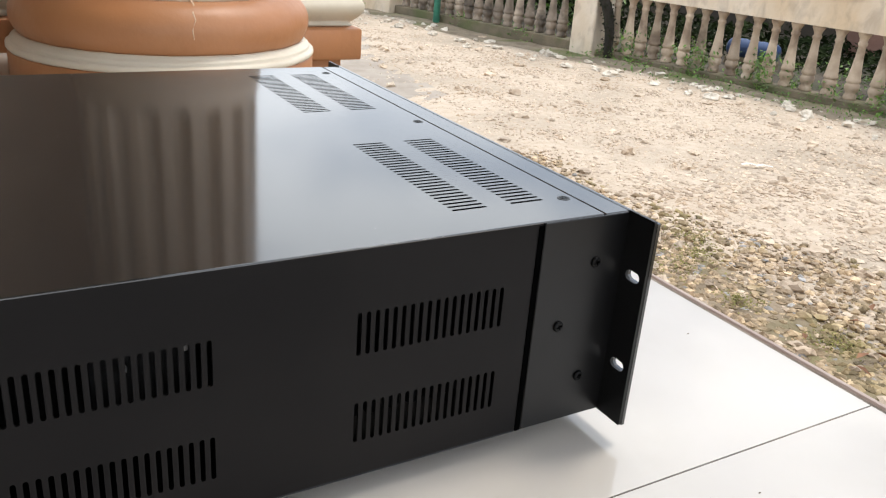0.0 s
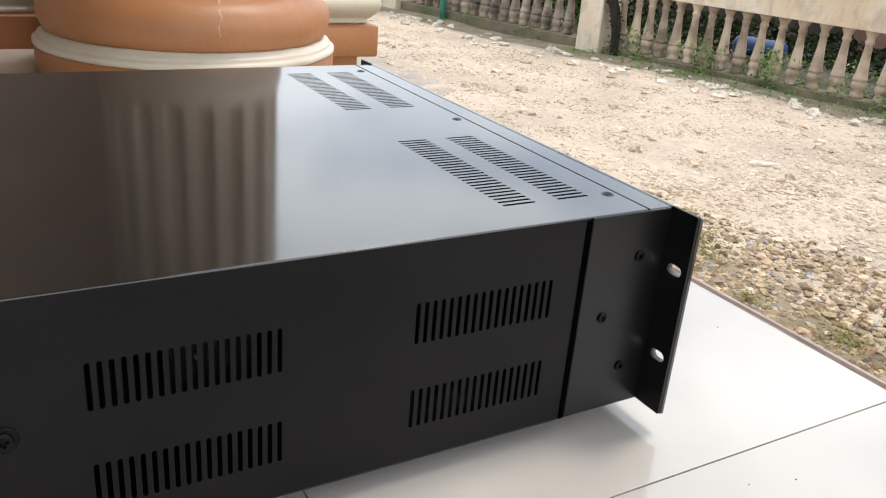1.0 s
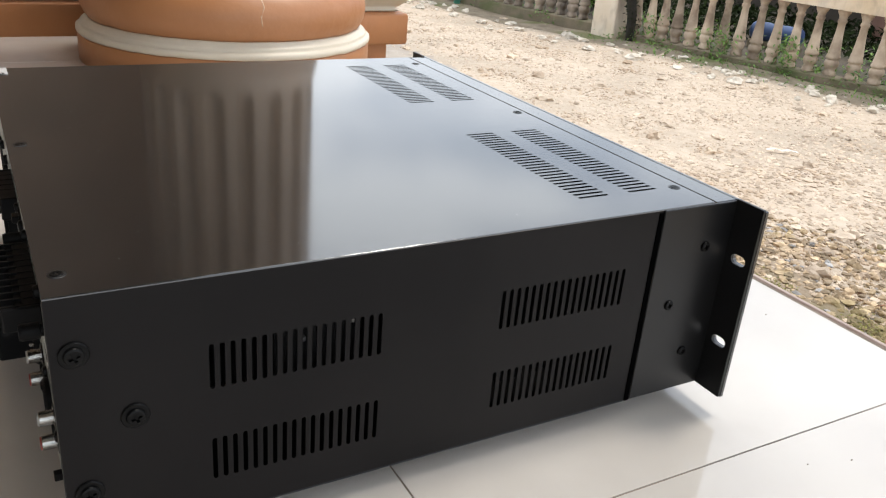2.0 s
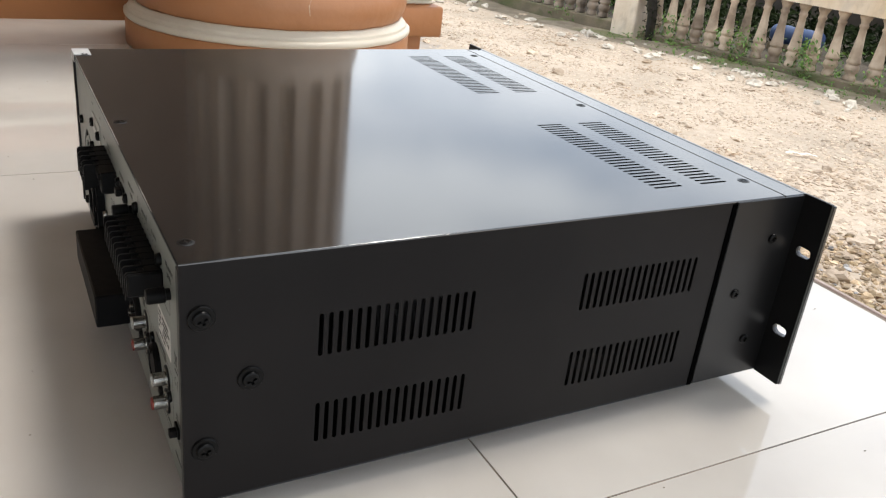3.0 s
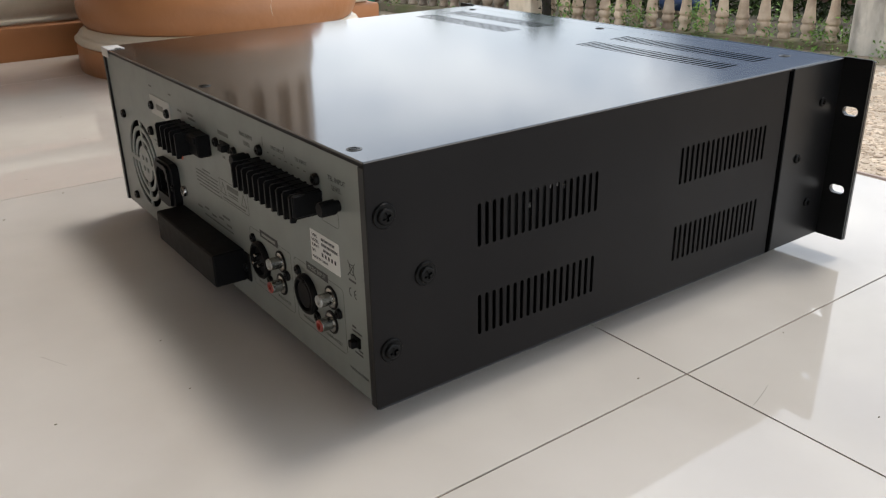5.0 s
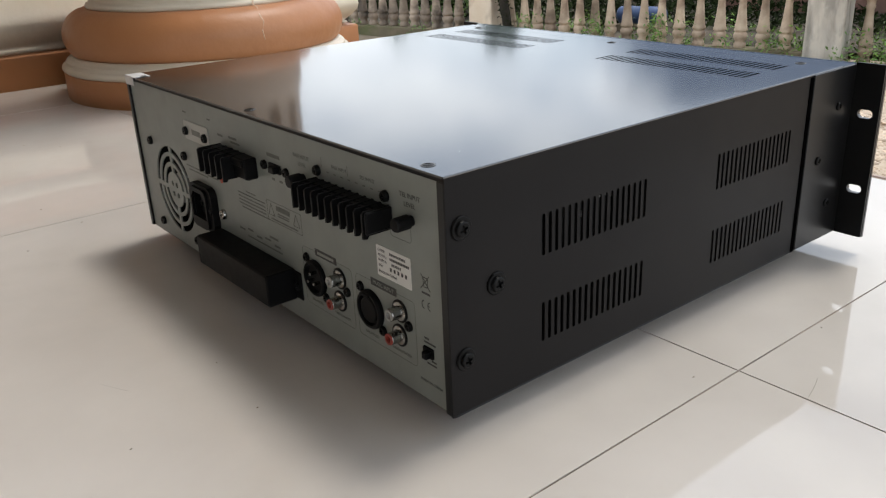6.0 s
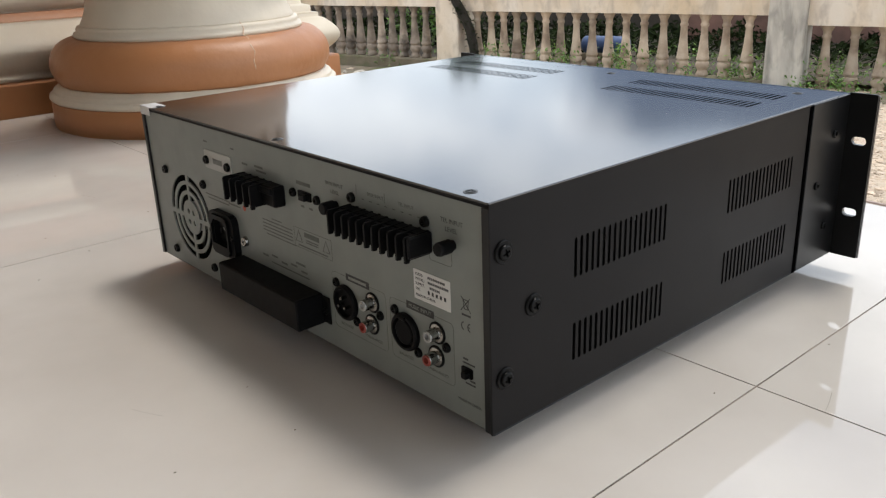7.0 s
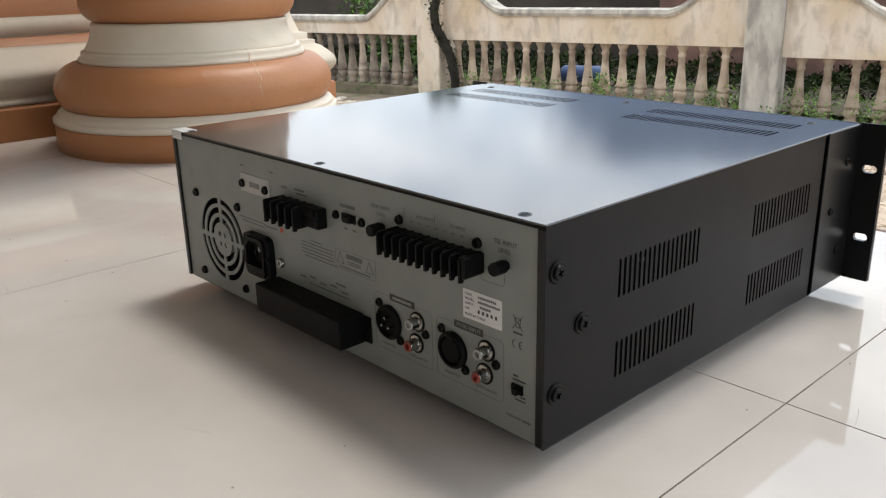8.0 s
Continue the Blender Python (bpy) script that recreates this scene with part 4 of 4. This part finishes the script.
# ---- balustrade fence ----
F_M = Matrix.Translation(A_F) @ Matrix((( U_F.x, -N_F.x, 0, 0), (U_F.y, -N_F.y, 0, 0), (0, 0, 1, 0), (0, 0, 0, 1)))   # local x along, local y away from the porch
fence = thing("balustrade_fence", A_F + Vector((0, 0, GZ)), "weathered cream concrete balustrade fence with turned balusters", "fence")


def fence_part(name, bm, material, label="", smooth=False):
    bmesh.ops.transform(bm, matrix=F_M, verts=bm.verts)
    return part(name, bm, material, fence, label, smooth)


def top_line(u, left, right, low, high, ramp0, flat):
    """Height of the rail's top: high beside the posts, swept down to the low middle."""
    d = min(u - left, right - u)
    if d <= flat:
        return high
    if d >= flat + ramp0:
        return low
    s = (d - flat) / ramp0
    return high + (low - high) * (s * s * (3 - 2 * s))


BAL_PROFILE = [(0.044, 0.0), (0.047, 0.012), (0.045, 0.030), (0.036, 0.046), (0.040, 0.054), (0.050, 0.072), (0.053, 0.090), (0.048, 0.108), (0.042, 0.114), (0.042, 0.120), (0.051, 0.126), (0.051, 0.140),
               (0.046, 0.150), (0.041, 0.190), (0.034, 0.250), (0.028, 0.320), (0.026, 0.375), (0.033, 0.383), (0.033, 0.398), (0.027, 0.405), (0.030, 0.425), (0.042, 0.448), (0.046, 0.455), (0.046, 0.475)]
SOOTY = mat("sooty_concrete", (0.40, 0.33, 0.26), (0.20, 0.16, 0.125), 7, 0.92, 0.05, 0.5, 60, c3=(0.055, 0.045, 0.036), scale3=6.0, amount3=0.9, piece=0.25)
bal_mesh = mesh_of(lathe(BAL_PROFILE, Matrix.Identity(4), 18), BALU, True)
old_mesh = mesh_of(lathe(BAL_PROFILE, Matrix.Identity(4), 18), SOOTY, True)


def baluster(u, z):
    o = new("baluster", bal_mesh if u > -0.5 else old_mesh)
    o.parent = fence
    o.matrix_parent_inverse = Matrix.Translation(-fence.location)
    o.matrix_basis = F_M @ Matrix.Translation((u, 0.0, z)) @ Matrix.Rotation(rng.uniform(0, 6), 4, "Z")


def section(left, right, z_bal, spots, low, high, flat, ramp0):
    zb = z_bal + 0.472
    n = 40
    panel, cope = bmesh.new(), bmesh.new()
    rows_p, rows_c = [], []
    for k in range(n + 1):
        u = left + (right - left) * k / n
        t = top_line(u, left, right, low, high, ramp0, flat)
        rows_p.append([panel.verts.new((u, y, z)) for y, z in ((-0.065, zb), (-0.065, t - 0.05), (0.065, t - 0.05), (0.065, zb))])
        rows_c.append([cope.verts.new((u, y, z)) for y, z in ((-0.085, t - 0.055), (-0.10, t - 0.03), (-0.095, t), (0.0, t + 0.012), (0.095, t), (0.10, t - 0.03), (0.085, t - 0.055))])
    for bm, rows in ((panel, rows_p), (cope, rows_c)):
        for a, b in zip(rows, rows[1:]):
            for i in range(len(a)):
                bm.faces.new((a[i], b[i], b[(i + 1) % len(a)], a[(i + 1) % len(a)]))
        bm.faces.new(rows[0])
        bm.faces.new(rows[-1][::-1])
    fence_part("rail", panel, CONC, "stained cream concrete rail")
    fence_part("coping", cope, CONCG, "grey weathered coping")
    fence_part("kerb", box(left, right, -0.075, 0.075, GZ - 0.1, z_bal, 0.008), MOSSY, "damp mossy base kerb")
    for u in spots:
        if left + 0.03 < u < right - 0.04:
            baluster(u, z_bal)


section(-0.38, 2.27, -0.785, (-0.265, -0.122, 0.006, 0.136, 0.272, 0.418, 0.559, 0.702, 0.847, 0.993, 1.142, 1.293, 1.453, 1.616, 1.777, 1.943, 2.111), -0.045, 0.13, 0.26, 0.34)
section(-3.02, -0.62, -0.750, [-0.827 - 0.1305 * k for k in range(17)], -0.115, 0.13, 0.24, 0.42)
section(2.53, 5.20, -0.850, [2.657 + 0.186 * k for k in range(14)], -0.06, 0.10, 0.36, 0.34)
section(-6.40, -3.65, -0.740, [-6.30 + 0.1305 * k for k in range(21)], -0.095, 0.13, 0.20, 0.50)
for u0, u1, mt in ((-0.62, -0.38, CONC), (2.27, 2.53, CONCG), (-3.65, -3.02, CONC), (5.20, 5.50, CONCG)):
    bm = box(u0, u1, -0.15, 0.15, GZ - 0.1, 0.42, 0.015, seg=2)
    fence_part("post", bm, mt, "square weathered concrete post")
    fence_part("post_cap", box(u0 - 0.03, u1 + 0.03, -0.18, 0.18, 0.42, 0.48, 0.015), CONCG)


# ---- plants ----
def leaves(name, spots, size, material, label, category, kind="stuff", parent=None):
    vs, fs = [], []
    for p in spots:
        s = size * rng.uniform(0.6, 1.4)
        e = Euler((rng.uniform(-1.0, 1.0), rng.uniform(-1.0, 1.0), rng.uniform(0, 6.28))).to_matrix()
        k = len(vs)
        for c in ((-s, 0, 0), (-s * 0.2, -s * 0.42, s * 0.12), (s, 0, -s * 0.15), (-s * 0.2, s * 0.42, s * 0.12)):
            vs.append(tuple(e @ Vector(c) + p))
        fs += [(k, k + 1, k + 2), (k, k + 2, k + 3)]
    me = bpy.data.meshes.new(name)
    me.from_pydata(vs, [], fs)
    me.materials.append(material)
    if parent:
        return part(name, me, material, parent)
    return tagged(new(name, me), label, category, kind=kind)


def at_fence(u, o, z):
    return F_M @ Vector((u, o, z))


# weeds growing through the balusters, in clumps
spots = []
for c in range(70):
    u, o, h = rng.uniform(-0.4, 4.6), rng.uniform(-0.16, 0.30), rng.uniform(0.07, 0.30)
    for k in range(int(110 * h / 0.3)):
        t = rng.random()
        spots.append(at_fence(u + rng.normal(0, 0.035 + 0.03 * t), o + rng.normal(0, 0.05), GZ + 0.02 + h * t))
for c in range(30):
    u, o, h = rng.uniform(-6, -0.4), rng.uniform(-0.15, 0.4), rng.uniform(0.05, 0.2)
    for k in range(30):
        spots.append(at_fence(u + rng.normal(0, 0.05), o + rng.normal(0, 0.05), GZ + 0.02 + h * rng.random()))
leaves("weeds", spots, 0.0175, LEAF, "bright green weeds sprouting along the fence foot", "weeds")
spots = [at_fence(rng.uniform(-0.6, 4.5), -0.05 - 0.5 * rng.random() ** 1.5, GZ + 0.01 + 0.05 * rng.random()) for k in range(1300)]
leaves("verge_grass", spots, 0.014, LEAF, "low green grass on the verge", "grass")
YARD = mat("yard_soil", (0.085, 0.066, 0.046), (0.05, 0.04, 0.03), 4, 0.95, 0.03, 0.8, 30, c3=(0.04, 0.05, 0.02), scale3=2, amount3=0.7)
bm = bmesh.new()
prev = None
for i in range(61):
    u = -9 + 17 * i / 60
    row = []
    for o in (0.10, 0.5, 1.0, 1.8, 2.6, 3.5):
        p = at_fence(u, o, 0)
        row.append(bm.verts.new((p.x, p.y, lie(p.x, p.y) + 0.045)))
    if prev:
        for a in range(5):
            bm.faces.new((prev[a], prev[a + 1], row[a + 1], row[a]))
    prev = row
solid("yard", bm, YARD, "dark bare soil behind the fence", "ground", smooth=True)
VERGE = mat("verge_soil", (0.29, 0.235, 0.17), (0.20, 0.16, 0.11), 8, 0.95, 0.03, 0.8, 40, c3=(0.12, 0.145, 0.04), scale3=3, amount3=0.75)
bm = bmesh.new()
prev = None
for i in range(121):
    u = -6.2 + 11.5 * i / 120
    wide = 0.34 + 0.22 * noise.noise(Vector((u * 1.3, 5, 5))) + 0.10 * noise.noise(Vector((u * 5, 2, 5)))
    row = []
    for a in range(6):
        p = at_fence(u, -0.07 - wide * a / 5, 0)
        row.append(bm.verts.new((p.x, p.y, lie(p.x, p.y) + 0.012 - 0.010 * (a == 5))))
    if prev:
        for a in range(5):
            bm.faces.new((prev[a], prev[a + 1], row[a + 1], row[a]))
    prev = row
solid("verge", bm, VERGE, "damp mossy verge in front of the fence", "ground", smooth=True)
# dense growth behind the fence; its shade is in the near-black leaf colour
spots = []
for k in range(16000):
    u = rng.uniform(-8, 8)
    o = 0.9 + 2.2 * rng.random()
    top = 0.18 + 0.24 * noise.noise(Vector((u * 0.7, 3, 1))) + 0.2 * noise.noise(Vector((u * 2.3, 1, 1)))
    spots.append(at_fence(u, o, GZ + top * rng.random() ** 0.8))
leaves("undergrowth", spots, 0.042, DARKLEAF, "dense undergrowth behind the fence with shade put into its leaf colour", "bushes")


spots = []
for c in range(26):
    u, o, z = rng.uniform(-2.1, -1.1), rng.uniform(0.7, 1.6), rng.uniform(-0.35, 0.28)
    spots += [at_fence(u + rng.normal(0, 0.10), o + rng.normal(0, 0.10), z + rng.normal(0, 0.09)) for k in range(55)]
spots += [at_fence(rng.uniform(-2.1, -1.1), rng.uniform(0.9, 1.4), rng.uniform(GZ, -0.2)) for k in range(500)]
leaves("bush", spots, 0.045, LEAF, "bright green bush standing behind the fence", "bush")


def tube(path, radii, n=8):
    bm = bmesh.new()
    rings = []
    for i, (p, r) in enumerate(zip(path, radii)):
        d = (path[min(i + 1, len(path) - 1)] - path[max(i - 1, 0)]).normalized()
        a = d.orthogonal().normalized()
        b = d.cross(a)
        rings.append([bm.verts.new(p + (a * math.cos(6.2832 * k / n) + b * math.sin(6.2832 * k / n)) * r) for k in range(n)])
    for a, b in zip(rings, rings[1:]):
        for k in range(n):
            bm.faces.new((a[k], a[(k + 1) % n], b[(k + 1) % n], b[k]))
    bm.faces.new(rings[0][::-1])
    bm.faces.new(rings[-1])
    return bm


vine = thing("vine", at_fence(-0.30, -0.1, GZ), "dark creeping vine climbing the fence post", "vine")
path = [at_fence(u, o, z) for u, o, z in ((-0.24, -0.09, -0.85), (-0.25, -0.10, -0.62), (-0.28, -0.11, -0.46), (-0.34, -0.12, -0.34), (-0.40, -0.16, -0.20), (-0.41, -0.17, -0.05), (-0.37, -0.15, 0.10), (-0.39, -0.15, 0.3))]
part("stem", tube(path, [0.035, 0.04, 0.042, 0.042, 0.04, 0.038, 0.035, 0.03]), BARK, vine)
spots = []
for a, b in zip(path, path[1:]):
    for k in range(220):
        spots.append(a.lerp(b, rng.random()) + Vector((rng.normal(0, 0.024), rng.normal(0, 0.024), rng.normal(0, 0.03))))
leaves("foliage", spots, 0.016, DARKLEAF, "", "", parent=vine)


def tree(u, o, high, spread, seed):
    """Trunk, limbs and a ragged crown of leaf clumps."""
    r = np.random.default_rng(seed)
    base = at_fence(u, o, GZ)
    t = thing("tree", base, "leafy green tree standing beyond the fence", "tree", "trees beyond the fence")
    bm = tube([base, base + Vector((0.05, 0, high * 0.25)), base + Vector((-0.05, 0.1, high * 0.5)), base + Vector((0, 0, high * 0.8))], [0.13, 0.10, 0.07, 0.03])
    part("trunk", bm, BARK, t)
    sp = []
    for k in range(16):
        a, h = r.uniform(0, 6.28), r.uniform(0.35, 0.95) * high
        reach = spread * r.uniform(0.35, 1.0) * (1.1 - 0.6 * h / high)
        tip = base + Vector((math.cos(a) * reach, math.sin(a) * reach, h))
        root = base + Vector((0, 0, h * 0.72))
        part("limb", tube([root, root.lerp(tip, 0.5) + Vector((0, 0, 0.1)), tip], [0.04, 0.025, 0.01], 6), BARK, t)
        for c in range(70):
            sp.append(tip + Vector(r.normal(0, 1, 3)) * spread * 0.19)
    leaves("crown", sp, 0.14, TREELEAF, "", "", parent=t)


for k, (u, o, h, s) in enumerate(((-9.5, 5, 2.6, 1.1), (-5.9, 9, 3.6, 0.6), (-7.7, 8, 3.3, 0.5), (-0.2, 8.5, 2.2, 1.8), (1.9, 8, 2.1, 1.8), (4.2, 8, 2.2, 1.7), (6.5, 6, 2.0, 1.3))):
    tree(u, o, h, s, 20 + k)

# ---- beyond the fence ----
house = thing("neighbour_house", at_fence(2.5, 4.2, GZ), "low brown neighbouring house with a shallow sheet roof", "house")
bm = box(0.75, 6.5, 2.6, 5.6, GZ - 0.1, 0.75)
bmesh.ops.transform(bm, matrix=F_M, verts=bm.verts)
part("wall", bm, BROWNWALL, house, "brown stained wall")
bm = bmesh.new()
for k in range(30):
    u0, u1 = 0.4 + 6.3 * k / 30, 0.4 + 6.3 * (k + 1) / 30
    um = (u0 + u1) / 2
    for (ua, za), (ub, zb) in (((u0, 0), (um, 0.03)), ((um, 0.03), (u1, 0))):
        bm.faces.new([bm.verts.new(at_fence(a, o, z)) for a, o, z in ((ua, 2.3, 0.70 + za), (ub, 2.3, 0.70 + zb), (ub, 5.8, 1.15 + zb), (ua, 5.8, 1.15 + za))])
part("roof", bm, ROOFM, house, "corrugated sheet roof")
# added backdrop wall; shade between the balusters is put into its near-black colour
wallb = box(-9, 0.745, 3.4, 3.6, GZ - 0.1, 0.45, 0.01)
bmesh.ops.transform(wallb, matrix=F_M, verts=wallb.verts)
solid("wall_back", wallb, mat("dark_wall", (0.075, 0.06, 0.045), (0.045, 0.037, 0.03), 3, 0.9, 0.05, 0.4, 20), "added dark backdrop wall behind the bushes", "wall")
pole = thing("green_post", at_fence(-2.33, -0.12, GZ), "green painted steel post against the fence", "post")
part("shaft", lathe([(0.034, GZ - 0.05), (0.034, 0.18), (0.030, 0.19)], F_M @ Matrix.Translation((-2.33, -0.12, 0)), 16), mat("green_paint", (0.07, 0.30, 0.22), (0.05, 0.22, 0.17), 12, 0.45, 0.1), pole, "", True)
part("cap", lathe([(0.038, 0.185), (0.038, 0.20), (0.02, 0.215)], F_M @ Matrix.Translation((-2.33, -0.12, 0)), 16), DARKMETAL, pole)
drum = thing("plastic_drum", at_fence(0.66, 0.75, GZ), "blue plastic drum lying behind the fence", "drum")
part("barrel", lathe([(0.06, -0.22), (0.075, -0.20), (0.08, -0.08), (0.075, -0.06), (0.08, 0.0), (0.075, 0.06), (0.08, 0.08), (0.075, 0.20), (0.06, 0.22)], F_M @ Matrix.Translation((0.66, 0.75, -0.665)) @ Matrix.Rotation(radians(90), 4, "Y"), 28), BLUE, drum, "", True)
bm = box(0.44, 0.88, 0.68, 0.82, GZ - 0.05, -0.738, 0.01)
bmesh.ops.transform(bm, matrix=F_M, verts=bm.verts)
part("stand", bm, MOSSY, drum, "low stone stand")

# crumbs and scratches of dirt on the tiles
bm = bmesh.new()
for k in range(90):
    x, y = rng.uniform(-0.35, 0.6), rng.uniform(-0.3, 1.0)
    if -0.04 < x < 0.42 and -0.03 < y < 0.47:
        continue
    r = bmesh.ops.create_icosphere(bm, subdivisions=1, radius=rng.uniform(0.00025, 0.0006))
    bmesh.ops.scale(bm, vec=(rng.uniform(1, 2.5), 1, 0.6), verts=r["verts"])
    bmesh.ops.translate(bm, vec=(x, y, 0.0003), verts=r["verts"])
for k in range(11):
    # short curved hairs of dirt
    x, y, a, bend = rng.uniform(-0.3, 0.58), rng.uniform(-0.25, 0.9), rng.uniform(0, 6.28), rng.uniform(-30, 30)
    if -0.06 < x < 0.44 and -0.02 < y < 0.47:
        continue
    last = None
    for j in range(7):
        n = Vector((-math.sin(a), math.cos(a), 0)) * 0.00008
        p = Vector((x, y, 0.00025))
        pair = [bm.verts.new(p + n), bm.verts.new(p - n)]
        if last:
            bm.faces.new((last[0], last[1], pair[1], pair[0]))
        last = pair
        x, y, a = x + math.cos(a) * 0.004, y + math.sin(a) * 0.004, a + bend * 0.004
tagged(new("crumbs", mesh_of(bm, MOSSY)), "tiny dark crumbs and hairs of dirt on the tiles", "dirt", kind="stuff")


def scrap(name, x, y, z, length, width, turn, label):
    """A thin bent strip lying on the ground."""
    bm = bmesh.new()
    m = Matrix.Translation((x, y, z)) @ Matrix.Rotation(radians(turn), 4, "Z")
    rows = []
    for k in range(7):
        a = length * (k / 6 - 0.5)
        lift = 0.06 * length * math.sin(k * 1.1) ** 2
        w = width * (0.7 + 0.3 * math.sin(k * 2.3))
        rows.append([bm.verts.new(m @ Vector((a, b, lift + h))) for b, h in ((-w / 2, 0), (w / 2, 0), (w / 2, 0.0012), (-w / 2, 0.0012))])
    for p, q in zip(rows, rows[1:]):
        for i in range(4):
            bm.faces.new((p[i], q[i], q[(i + 1) % 4], p[(i + 1) % 4]))
    bm.faces.new(rows[0])
    bm.faces.new(rows[-1][::-1])
    tagged(new(name, mesh_of(bm, WHITEPL)), label, "scrap")


scrap("plastic_scrap", 3.67, 2.48, lie(3.67, 2.48) + 0.015, 0.16, 0.03, -35, "white plastic strip lying on the gravel")
scrap("paper_scrap", -0.100, 0.768, 0.0004, 0.060, 0.022, 20, "torn white paper scrap lying on the tiles")

# dust on the amplifier's top
bm = bmesh.new()
for k in range(40):
    r = bmesh.ops.create_icosphere(bm, subdivisions=1, radius=rng.uniform(0.00006, 0.00015))
    bmesh.ops.translate(bm, vec=(rng.uniform(0.02, 0.28), rng.uniform(0.02, 0.41), Z1 + 0.0001), verts=r["verts"])
tagged(new("dust", mesh_of(bm, WHITEPL)), "fine pale dust specks on the amplifier top", "dust", kind="stuff")
